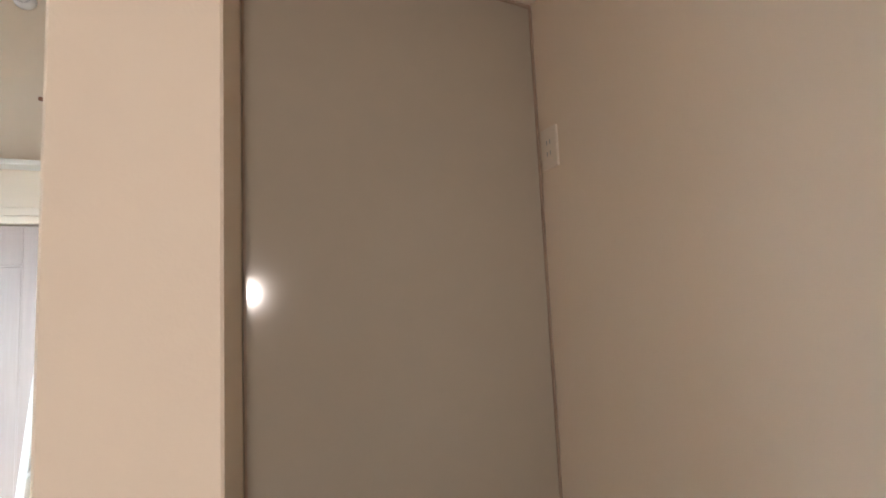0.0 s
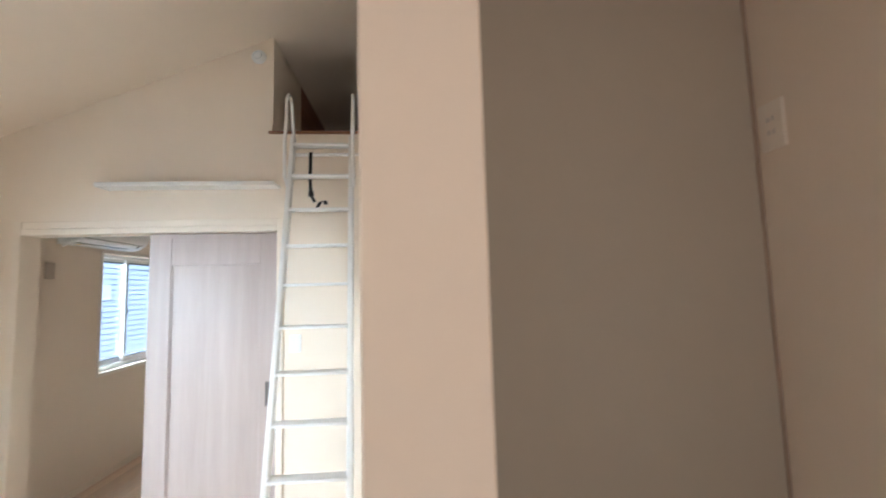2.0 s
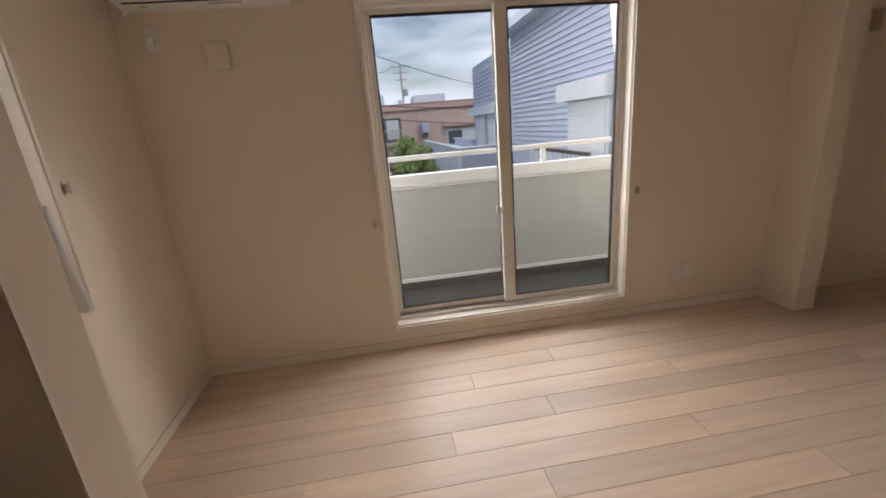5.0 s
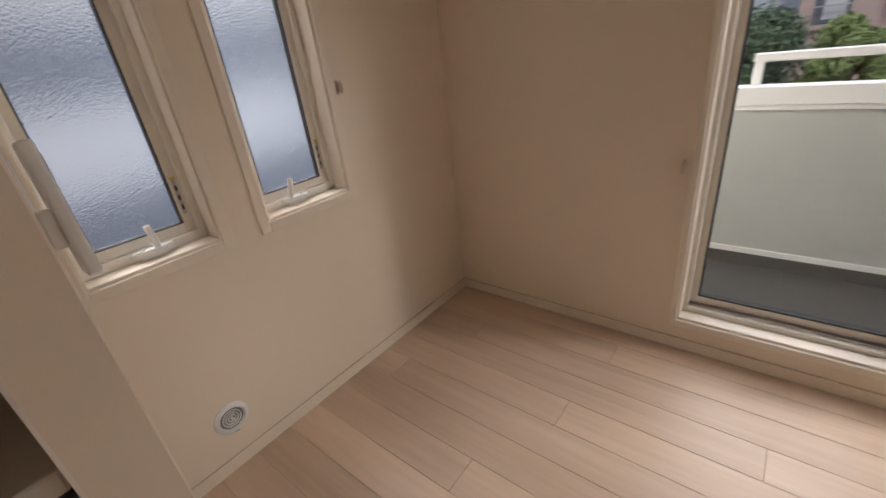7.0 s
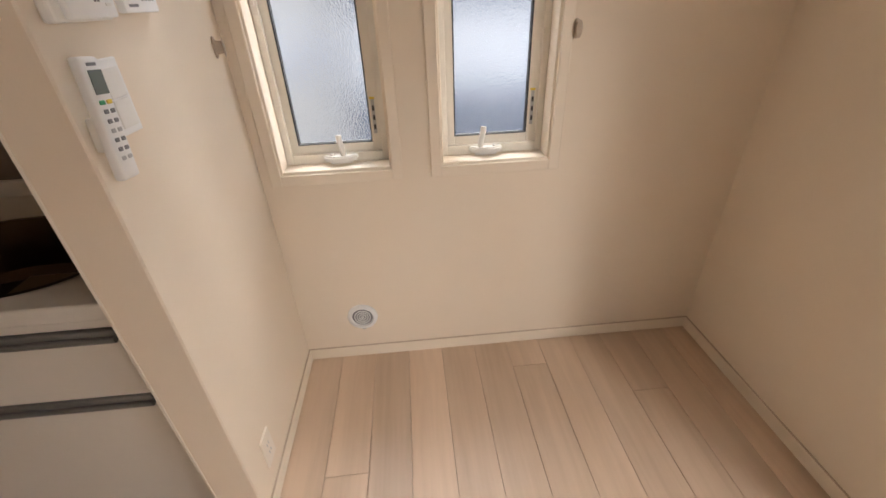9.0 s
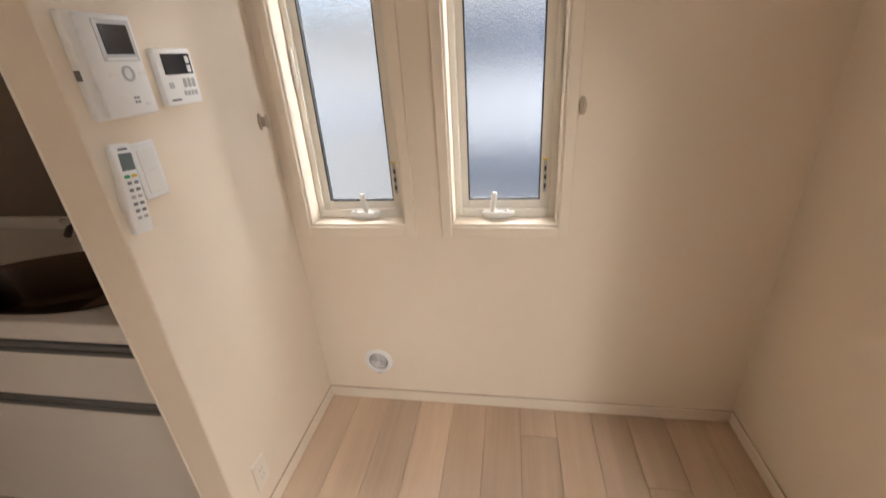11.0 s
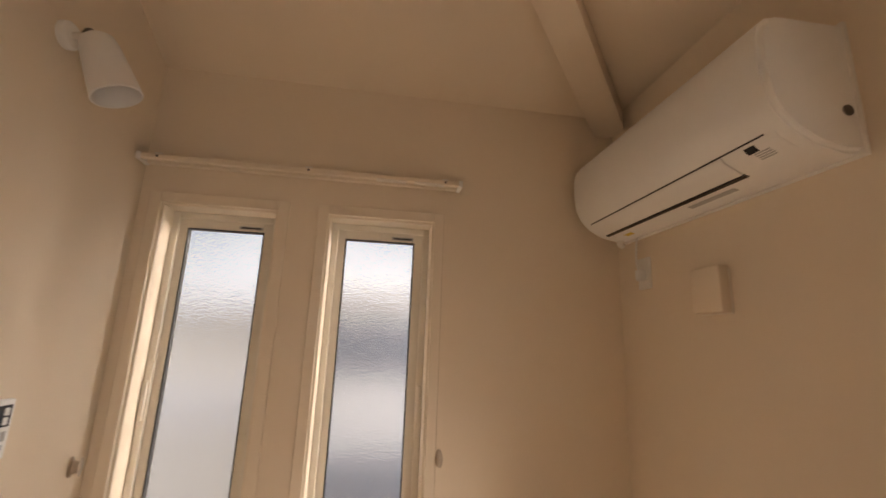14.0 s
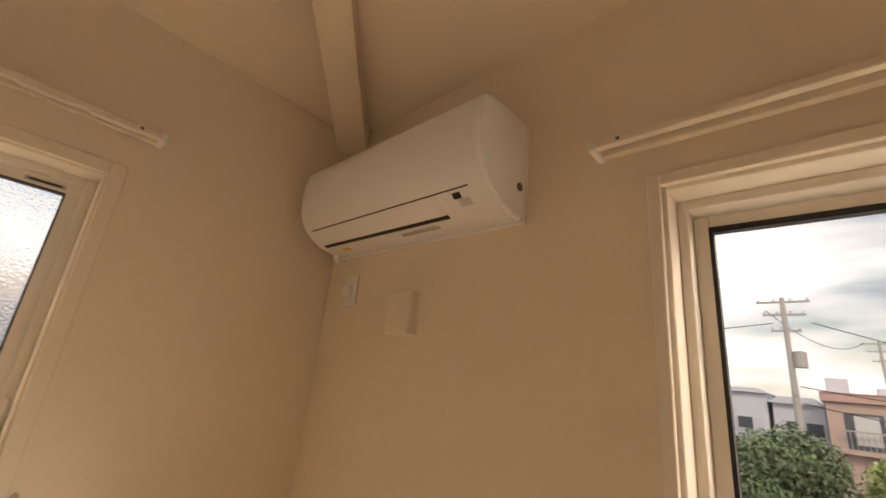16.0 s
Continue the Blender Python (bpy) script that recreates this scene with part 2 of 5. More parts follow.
LEAF_DARK = material("dark_leaves", (0.085, 0.135, 0.07), 0.55, vary=0.45, scale=2.5)
LEAF_LIGHT = material("light_leaves", (0.20, 0.27, 0.085), 0.55, vary=0.4, scale=2.5)
BARK = material("bark", (0.10, 0.075, 0.055), 0.9, vary=0.3, scale=15, bump=0.5, bump_scale=60)
PLASTER = material("house_plaster", (0.62, 0.60, 0.56), 0.85, vary=0.05, scale=1.0, bump=0.25, bump_scale=100)

# ---- mesh helpers ----


def box(bm, x0, y0, z0, x1, y1, z1, bevel=0.0, seg=1):
    """Adds a box to bm; bevel rounds its edges."""
    vs = [bm.verts.new(p) for p in ((x0, y0, z0), (x1, y0, z0), (x1, y1, z0), (x0, y1, z0), (x0, y0, z1), (x1, y0, z1), (x1, y1, z1), (x0, y1, z1))]
    fs = [bm.faces.new([vs[i] for i in q]) for q in ((0, 3, 2, 1), (4, 5, 6, 7), (0, 1, 5, 4), (1, 2, 6, 5), (2, 3, 7, 6), (3, 0, 4, 7))]
    if bevel:
        es = list({e for f in fs for e in f.edges})
        bmesh.ops.bevel(bm, geom=es, offset=bevel, segments=seg, affect="EDGES", profile=0.5)
    return bm


def boxes(*rows, bevel=0.0, seg=1):
    bm = bmesh.new()
    for r in rows:
        box(bm, *r, bevel=bevel, seg=seg)
    return bm


def prism(bm, pts, axis, a, b):
    """Extrudes a polygon along an axis from a to b. pts are the two other coordinates in x, y, z order."""
    def at(p, v):
        q = list(p)
        q.insert("xyz".index(axis), v)
        return q
    lo, hi = [bm.verts.new(at(p, a)) for p in pts], [bm.verts.new(at(p, b)) for p in pts]
    bm.faces.new(lo)
    bm.faces.new(hi[::-1])
    n = len(pts)
    for i in range(n):
        bm.faces.new((lo[i], hi[i], hi[(i + 1) % n], lo[(i + 1) % n]))
    bmesh.ops.recalc_face_normals(bm, faces=bm.faces[:])
    return bm


def tube(bm, pts, r, n=12, closed=False):
    """A round tube along a polyline."""
    pts = [Vector(p) for p in pts]
    rings = []
    for i, p in enumerate(pts):
        a, b = pts[max(i - 1, 0)], pts[min(i + 1, len(pts) - 1)]
        d = (b - a).normalized()
        s = d.cross(Vector((0, 0, 1)) if abs(d.z) < 0.95 else Vector((1, 0, 0))).normalized()
        u = s.cross(d)
        rings.append([bm.verts.new(p + r * (math.cos(k * math.tau / n) * s + math.sin(k * math.tau / n) * u)) for k in range(n)])
    for q0, q1 in zip(rings, rings[1:]):
        for k in range(n):
            bm.faces.new((q0[k], q0[(k + 1) % n], q1[(k + 1) % n], q1[k]))
    bm.faces.new(rings[0])
    bm.faces.new(rings[-1][::-1])
    bmesh.ops.recalc_face_normals(bm, faces=bm.faces[:])
    return bm


def lathe(bm, prof, m=None, n=32):
    """Turns a profile of (radius, height) about z; m places it."""
    m = m or Matrix()
    rings = [[bm.verts.new(m @ Vector((max(r, 1e-4) * math.cos(k * math.tau / n), max(r, 1e-4) * math.sin(k * math.tau / n), h))) for k in range(n)] for r, h in prof]
    for q0, q1 in zip(rings, rings[1:]):
        for k in range(n):
            bm.faces.new((q0[k], q0[(k + 1) % n], q1[(k + 1) % n], q1[k]))
    if prof[0][0] > 0.001 and prof[-1][0] > 0.001:
        for k in range(n):
            bm.faces.new((rings[-1][k], rings[-1][(k + 1) % n], rings[0][(k + 1) % n], rings[0][k]))
    bmesh.ops.recalc_face_normals(bm, faces=bm.faces[:])
    return bm


def link(name, bm, mat, smooth=False):
    me = bpy.data.meshes.new(name)
    bm.to_mesh(me)
    bm.free()
    if smooth:
        for p in me.polygons:
            p.use_smooth = True
        me.set_sharp_from_angle(angle=radians(38))
    me.materials.append(mat)
    return new(name, me)


def structure(name, bm, mat, label="", category=""):
    return tagged(link(name, bm, mat), label, category, "", "structure")


def thing(name, label, category, group="", kind="", at=(0, 0, 0)):
    ob = tagged(new(name), label, category, group, kind)
    ob.empty_display_size = 0.05
    ob.location = at
    return ob


def part(name, bm, mat, parent, label="", smooth=False):
    """One mesh under a thing, given in the world's coordinates."""
    ob = link(name, bm, mat, smooth)
    top = parent
    base = Vector((0, 0, 0))
    while top:
        base += top.location
        top = top.parent
    if base.length:
        ob.data.transform(Matrix.Translation(-base))
    ob.parent = parent
    return tagged(ob, label)


# ---- the rooms ----
FL = -0.05                      # floor level
PX = 1.805                      # west face of the partition
EX, NY = 3.708, 3.985           # east wall, north wall
EAVE, SLOPE = 2.637, 0.42       # hipped ceiling over the living room
CX = 2.793                      # west face of the wall between kitchen niche and living room
DW0, DW1, DWH = 0.287, 1.93, 2.02   # sliding door's opening
BW = (1.228, 2.868, 0.105, 2.092)   # balcony window's opening: y, y, z, z
RW = (5.115, 6.08, 0.905, 2.0)      # back room's window
SWINS = ((1.336, 1.739), (0.762, 1.165))
SWZ = (0.845, 2.112)


def roof(x, y):
    return EAVE + SLOPE * max(0.0, min(x, y))


def holed(axis, face0, face1, a0, a1, z0, z1, holes):
    """A wall slab across `axis` with rectangular holes (a, a, z, z)."""
    bm = bmesh.new()
    cuts = sorted({a0, a1, *(h for o in holes for h in o[:2])})
    for p, q in zip(cuts, cuts[1:]):
        spans, z = [], z0
        for h in sorted((o for o in holes if o[0] <= p + 1e-6 and o[1] >= q - 1e-6), key=lambda o: o[2]):
            if h[2] > z:
                spans.append((z, h[2]))
            z = h[3]
        if z < z1:
            spans.append((z, z1))
        for s, e in spans:
            if axis == "x":
                box(bm, face0, p, s, face1, q, e)
            else:
                box(bm, p, face0, s, q, face1, e)
    bmesh.ops.remove_doubles(bm, verts=bm.verts[:], dist=1e-5)
    return bm


structure("wall_west", holed("x", -0.14, 0.0, -0.14, 7.0, -0.3, 2.66, [BW, RW]), WALLPAPER, "cream wallpapered wall with the balcony window", "wall")
structure("wall_south", holed("y", -0.14, 0.0, 0.0, EX, -0.3, 2.66, [(*w, *SWZ) for w in SWINS]), WALLPAPER, "cream wallpapered wall with two narrow frosted windows", "wall")
bm = holed("y", NY, NY + 0.13, 0.0, CX, -0.3, 2.72, [(DW0, DW1, FL - 0.05, DWH)])
box(bm, 0.10, NY, 2.72, 1.888, NY + 0.13, 2.775)
prism(bm, [(0.30, 2.775), (1.888, 2.775), (1.888, roof(1.888, 9)), (0.31, 2.78)], "y", NY + 0.014, NY + 0.13)
structure("wall_north", bm, WALLPAPER, "cream wallpapered wall with wide doorway and loft opening", "wall")
structure("wall_east", boxes((EX, -0.14, -0.3, EX + 0.14, 7.0, 4.2)), WALLPAPER, "cream wallpapered kitchen wall", "wall")
structure("wall_niche", boxes((CX, 1.509, -0.3, 2.929, NY, 2.415), (CX, 0.0, 2.415, 2.929, NY + 2.2, 4.1), bevel=0.003), WALLPAPER, "cream wallpapered wall end beside the kitchen niche", "wall")
structure("wall_niche_back", boxes((2.929, 2.03, -0.3, EX, 2.13, 2.415)), WALLPAPER, "plain wall behind the grey panel", "wall")
structure("wall_partition", boxes((PX, 0.0, -0.3, 1.926, 0.712, roof(9, 0.36)), bevel=0.004), WALLPAPER, "cream wallpapered partition between living room and kitchen", "wall")
structure("trim_partition_corner", boxes((1.921, 0.7105, FL + 0.06, 1.9275, 0.7135, 2.74)), TRIM, "thin cream corner bead on the partition", "trim")
structure("wall_column", boxes((2.668, 3.86, 2.385, CX, NY, 3.8), bevel=0.003), WALLPAPER, "boxed-in post beside the loft opening", "wall")
structure("wall_back_room", boxes((-0.14, 7.0, -0.3, EX, 7.14, 4.2), (2.82, NY + 0.13, -0.3, 2.92, 7.0, 2.415)), WALLPAPER, "cream wallpapered walls of the back room", "wall")
structure("loft_jamb", boxes((1.788, NY + 0.13, 2.72, 1.888, NY + 0.75, 3.5)), WALLPAPER, "cream wallpapered loft side wall", "wall")
# deeper loft walls: brown board colour stands in for the unlit dark inside
structure("loft_walls", boxes((1.788, NY + 0.75, 2.72, 1.888, 6.2, 3.5), (1.788, 6.2, 2.72, 2.93, 6.3, 4.1)), LOFTWOOD, "loft walls with the unlit dark put into their brown colour", "wall")

bm = bmesh.new()
top = 0.12
for tri in (((0, 0), (CX, CX), (CX, 6.3), (0, 6.3)), ((0, 0), (CX, 0), (CX, CX))):
    lo = [bm.verts.new((x, y, roof(x, y))) for x, y in tri]
    hi = [bm.verts.new((x, y, roof(x, y) + top)) for x, y in tri]
    bm.faces.new(lo)
    bm.faces.new(hi[::-1])
    for i in range(len(lo)):
        bm.faces.new((lo[i], hi[i], hi[(i + 1) % len(lo)], lo[(i + 1) % len(lo)]))
bmesh.ops.recalc_face_normals(bm, faces=bm.faces[:])
structure("ceiling", bm, CEILING, "sloping cream papered ceiling", "ceiling")
structure("ceiling_kitchen", boxes((2.929, 0.0, 2.415, EX, 2.13, 2.5)), CEILING, "flat cream kitchen ceiling", "ceiling")
structure("ceiling_back_room", boxes((0.0, NY + 0.13, 2.4, 2.82, 7.0, 2.5)), CEILING, "flat cream back room ceiling", "ceiling")

# hip beam, boxed in and papered
dn = Vector((1, 1, SLOPE)).normalized()
side = Vector((1, -1, 0)).normalized()
bm = bmesh.new()
ends = []
for k in (0.02, 2.75):
    c = Vector((k, k, EAVE + SLOPE * k))
    ends.append([bm.verts.new(c + side * s * 0.062 + Vector((0, 0, h))) for s, h in ((-1, 0.05), (-1, -0.10), (1, -0.10), (1, 0.05))])
bm.faces.new(ends[0])
bm.faces.new(ends[1][::-1])
for i in range(4):
    bm.faces.new((ends[0][i], ends[0][(i + 1) % 4], ends[1][(i + 1) % 4], ends[1][i]))
bmesh.ops.recalc_face_normals(bm, faces=bm.faces[:])
structure("ceiling_beam", bm, CEILING, "boxed-in diagonal hip beam, cream papered", "beam")

# loft floor with its brown front edge
structure("floor_loft", boxes((1.888, NY + 0.002, 2.66, 2.93, 6.2, 2.722)), LOFTWOOD, "brown boarded loft floor", "floor")
structure("trim_loft_edge", boxes((1.865, NY - 0.016, 2.706, 2.668, NY, 2.726), bevel=0.002), LOFTWOOD, "thin brown wooden edge of the loft floor", "trim")

floor = structure("floor", boxes((0.0, 0.0, -0.3, EX, 7.0, FL - 0.012)), JOINT, "pale ash plank floor", "floor")


def baseboard(*rows):
    bm = bmesh.new()
    for x0, y0, x1, y1 in rows:
        box(bm, x0, y0, FL, x1, y1, FL + 0.058, bevel=0.003)
    return bm


T = 0.009
structure("baseboard", baseboard((0, 0, T, NY), (T, 0, PX, T), (PX - T, T, PX, 0.712), (PX - T, 0.712, 1.935, 0.721), (T, NY - T, 0.242, NY), (1.975, NY - T, CX, NY), (CX - T, 1.5, CX, NY - T), (CX - T, 1.5, 2.938, 1.509), (2.929, 1.509, 2.938, 2.016), (EX - T, 0.7, EX, 2.016), (0, NY + 0.13, T, 7.0), (T, 6.99, 2.82, 7.0), (2.81, NY + 0.13, 2.82, 7.0)), BASE, "low cream baseboard", "baseboard")
g = 0.0065
# darker strip, the gap's shade above the baseboard put into its colour
structure("trim_baseboard_shade", boxes((0, 0, FL + 0.058, g, NY - g, FL + 0.0605), (g, 0, FL + 0.058, PX, g, FL + 0.0605), (PX - g, g, FL + 0.058, PX, 0.712, FL + 0.0605), (1.975, NY - g, FL + 0.058, CX, NY, FL + 0.0605)), material("painted_gap_shade", (0.56, 0.45, 0.34), 0.8), "thin strip above the baseboard, the gap's shade in its colour", "trim")

# ---- windows ----


def rect_frame(bm, axis, d0, d1, a0, a1, z0, z1, wl, wr, wb, wt, bevel=0.002):
    """Four bars round a rectangle; d is depth along the axis."""
    for p0, p1, q0, q1 in ((a0, a0 + wl, z0, z1), (a1 - wr, a1, z0, z1), (a0 + wl, a1 - wr, z0, z0 + wb), (a0 + wl, a1 - wr, z1 - wt, z1)):
        if axis == "x":
            box(bm, d0, p0, q0, d1, p1, q1, bevel=bevel)
        else:
            box(bm, p0, d0, q0, p1, d1, q1, bevel=bevel)
    return bm


def casement(number, x0, x1, hook_side):
    """Narrow crank-operated casement with obscure glass in the south wall."""
    z0, z1 = SWZ
    w = thing("window_%d" % number, "narrow cream casement window with frosted glass and crank handle", "window", "frosted casement windows", "structure", (0.5 * (x0 + x1), 0, z0))
    part("casing", rect_frame(bmesh.new(), "y", -0.002, 0.010, x0 - 0.034, x1 + 0.034, z0 - 0.034, z1 + 0.034, 0.038, 0.038, 0.038, 0.038), BASE, w)
    part("liner", rect_frame(bmesh.new(), "y", -0.085, -0.002, x0, x1, z0, z1, 0.012, 0.012, 0.014, 0.012), BASE, w)
    part("outer_frame", rect_frame(bmesh.new(), "y", -0.138, -0.078, x0 + 0.012, x1 - 0.012, z0 + 0.014, z1 - 0.012, 0.024, 0.024, 0.034, 0.024), SASH, w)
    gx0, gx1, gz0, gz1 = x0 + 0.070, x1 - 0.064, 0.926, 2.043
    sash = part("sash", rect_frame(bmesh.new(), "y", -0.128, -0.092, gx0 - 0.036, gx1 + 0.032, gz0 - 0.034, gz1 + 0.036, 0.036, 0.032, 0.034, 0.036), SASH, w)
    part("gasket", rect_frame(bmesh.new(), "y", -0.116, -0.0925, gx0 - 0.001, gx1 + 0.001, gz0 - 0.001, gz1 + 0.001, 0.0045, 0.0045, 0.003, 0.0045, bevel=0), GASKET, sash)
    pane = part("pane", boxes((gx0, -0.121, gz0, gx1, -0.116, gz1)), FROST, sash)
    pane.visible_shadow = False
    # crank: boat-shaped base on the sill with an upright lever
    cx = x0 + 0.19 if number == 1 else x0 + 0.225
    bm = bmesh.new()
    prism(bm, [(cx - 0.064, -0.080), (cx - 0.058, -0.058), (cx - 0.030, -0.040), (cx + 0.030, -0.040), (cx + 0.058, -0.058), (cx + 0.064, -0.080)], "z", z0 + 0.026, z0 + 0.046)
    bmesh.ops.bevel(bm, geom=bm.edges[:], offset=0.005, segments=2, affect="EDGES")
    box(bm, cx - 0.040, -0.080, z0 + 0.012, cx + 0.040, -0.062, z0 + 0.030)
    crank = part("crank", bm, PLASTIC_MATT, w, smooth=True)
    bm = bmesh.new()
    lx = cx - 0.012 if number == 1 else cx + 0.022
    tilt = 0.006 if number == 1 else -0.008
    tube(bm, [(lx, -0.060, z0 + 0.040), (lx, -0.052, z0 + 0.070), (lx + tilt, -0.050, z0 + 0.104), (lx + tilt * 1.2, -0.052, z0 + 0.122)], 0.0105, 10)
    part("lever", bm, PLASTIC_MATT, crank, smooth=True)
    bm = bmesh.new()
    lathe(bm, [(0.007, 0), (0.008, 0.006), (0.004, 0.010)], pose(cx + 0.030 if number == 1 else cx - 0.030, -0.062, z0 + 0.045), 12)
    part("knob", bm, PLASTIC_MATT, crank, smooth=True)
    # friction stay with its yellow and black plates on the west jamb
    sx = gx0 - 0.006
    part("stay", boxes((sx - 0.016, -0.0925, gz0 + 0.03, sx - 0.004, -0.088, gz0 + 0.155), bevel=0.001), GREY_PLASTIC, w)
    part("stay_mark", boxes((sx - 0.018, -0.0925, gz0 + 0.150, sx - 0.001, -0.086, gz0 + 0.157)), YELLOW_INK, w)
    for i in range(3):
        part("stay_slot", boxes((sx - 0.014, -0.089, gz0 + 0.045 + 0.033 * i, sx - 0.007, -0.0868, gz0 + 0.062 + 0.033 * i)), GASKET, w)
    part("top_catch", boxes((gx0 + 0.005, -0.0925, gz1 + 0.008, gx0 + 0.09, -0.088, gz1 + 0.020), bevel=0.001), GREY_PLASTIC, w)
    part("catch_slot", boxes((gx0 + 0.012, -0.089, gz1 + 0.011, gx0 + 0.082, -0.0868, gz1 + 0.016)), GASKET, w)
    # latch lever recessed in the jamb
    hx = x1 - 0.030 if hook_side > 0 else x0 + 0.018
    bm = boxes((hx, -0.080, 1.37, hx + 0.014, -0.068, 1.50), bevel=0.004, seg=2)
    part("latch", bm, SASH, w, smooth=True)
    return w


casement(1, *SWINS[0], 1)
casement(2, *SWINS[1], -1)

# balcony sliding window
y0, y1, z0, z1 = BW
w = thing("window_3", "cream two-sash sliding balcony window with clear glass", "window", "", "structure", (0, 2.05, z0))
part("casing", rect_frame(bmesh.new(), "x", -0.002, 0.012, y0 - 0.022, y1 + 0.022, z0 - 0.028, z1 + 0.024, 0.026, 0.026, 0.032, 0.028), TRIM, w)
part("liner", rect_frame(bmesh.new(), "x", -0.075, -0.002, y0, y1, z0, z1, 0.014, 0.014, 0.016, 0.014), TRIM, w)
part("outer_frame", rect_frame(bmesh.new(), "x", -0.150, -0.070, y0 + 0.014, y1 - 0.014, z0 + 0.016, z1 - 0.014, 0.020, 0.020, 0.022, 0.022), SASH, w)
part("track", boxes((-0.140, y0 + 0.034, z0 + 0.038, -0.136, y1 - 0.034, z0 + 0.048), (-0.096, y0 + 0.034, z0 + 0.038, -0.092, y1 - 0.034, z0 + 0.048)), STEEL, w)
GZ0, GZ1, GY0, GY1, MID = 0.192, 2.022, 1.294, 2.800, 2.055
for name, a0, a1, d, la, ra in (("sash", GY0 - 0.032, MID + 0.040, -0.130, 0.032, 0.040 + 0.040), ("sash", MID - 0.042, GY1 + 0.034, -0.094, 0.082, 0.034)):
    sash = part(name, rect_frame(bmesh.new(), "x", d - 0.015, d + 0.015, a0, a1, GZ0 - 0.040, GZ1 + 0.030, la, ra, 0.040, 0.030), SASH, w)
    part("gasket", rect_frame(bmesh.new(), "x", d - 0.006, d + 0.0165, a0 + la - 0.003, a1 - ra + 0.003, GZ0 - 0.003, GZ1 + 0.003, 0.008, 0.009, 0.009, 0.013, bevel=0), GASKET, sash)
    pane = part("pane", boxes((d - 0.003, a0 + la, GZ0, d + 0.003, a1 - ra, GZ1)), GLASS, sash)
    pane.visible_shadow = False
bm = boxes((-0.115, 1.985, 0.790, -0.090, 2.014, 0.840), bevel=0.004, seg=2)
bm2 = tube(bm, [(-0.098, 1.998, 0.835), (-0.085, 1.992, 0.845), (-0.076, 1.978, 0.872)], 0.007, 8)
part("crescent_lock", bm2, GREY_PLASTIC, w, "grey crescent lock", smooth=True)
part("head_catch", boxes((-0.078, 2.62, GZ1 + 0.006, -0.068, 2.72, GZ1 + 0.016), bevel=0.002), LOFTWOOD, w)

# back room window
y0, y1, z0, z1 = RW
w = thing("window_4", "white sliding window with a bottom rail, in the back room", "window", "", "structure", (0, 5.6, z0))
part("casing", rect_frame(bmesh.new(), "x", -0.002, 0.012, y0 - 0.02, y1 + 0.02, z0 - 0.03, z1 + 0.02, 0.022, 0.022, 0.032, 0.022), TRIM, w)
part("outer_frame", rect_frame(bmesh.new(), "x", -0.138, -0.060, y0 + 0.002, y1 - 0.002, z0 + 0.002, z1 - 0.002, 0.03, 0.03, 0.04, 0.03), PLASTIC, w)
for a0, a1, d in ((y0 + 0.032, 5.60, -0.118), (5.55, y1 - 0.032, -0.088)):
    sash = part("sash", rect_frame(bmesh.new(), "x", d - 0.013, d + 0.013, a0, a1, z0 + 0.042, z1 - 0.032, 0.035, 0.035, 0.045, 0.035), PLASTIC, w)
    part("gasket", rect_frame(bmesh.new(), "x", d - 0.005, d + 0.0145, a0 + 0.033, a1 - 0.033, z0 + 0.085, z1 - 0.065, 0.005, 0.005, 0.005, 0.008, bevel=0), GASKET, sash)
    part("pane", boxes((d - 0.003, a0 + 0.035, z0 + 0.087, d + 0.003, a1 - 0.035, z1 - 0.067)), GLASS, sash).visible_shadow = False
part("guard_bar", tube(bmesh.new(), [(-0.15, y0, z0 + 0.10), (-0.15, y1, z0 + 0.10)], 0.01, 8), GREY_PLASTIC, w)
part("lock", boxes((-0.075, 5.56, 1.42, -0.06, 5.59, 1.47), bevel=0.004), GREY_PLASTIC, w)

# ---- doorway and sliding door ----
bm = bmesh.new()
box(bm, 0.242, NY - 0.012, FL, DW0 + 0.004, NY + 0.142, 2.106, bevel=0.002)
box(bm, DW0 + 0.004, NY - 0.014, DWH - 0.002, DW1 - 0.002, NY + 0.04, 2.058, bevel=0.003)
box(bm, DW0 + 0.004, NY - 0.010, 2.060, DW1 - 0.002, NY + 0.04, 2.106, bevel=0.003)
box(bm, DW0 + 0.004, NY + 0.088, DWH - 0.002, DW1 - 0.002, NY + 0.142, 2.106, bevel=0.002)
box(bm, DW1 - 0.002, NY - 0.012, FL, 1.972, NY + 0.03, 2.106, bevel=0.002)
structure("door_frame", bm, BASE, "cream wooden frame of the wide doorway", "door frame")
door = thing("door_1", "half-open whitewashed ash sliding door with recessed panel", "door", "", "structure", (1.49, 4.055, FL))
dx0, dx1, dz0, dz1, px0, px1, pz0, pz1 = 1.060, 1.925, -0.040, 2.016, 1.205, 1.800, 0.235, 1.800
part("door_leaf", rect_frame(bmesh.new(), "y", 4.040, 4.073, dx0, dx1, dz0, dz1, px0 - dx0, dx1 - px1, pz0 - dz0, dz1 - pz1, bevel=0.0025), DOORWOOD, door)
part("door_panel", boxes((px0 - 0.004, 4.052, pz0 - 0.004, px1 + 0.004, 4.066, pz1 + 0.004)), DOORWOOD, door)
part("panel_bead", rect_frame(bmesh.new(), "y", 4.046, 4.054, px0, px1, pz0, pz1, 0.010, 0.010, 0.010, 0.010, bevel=0.002), DOORWOOD, door)
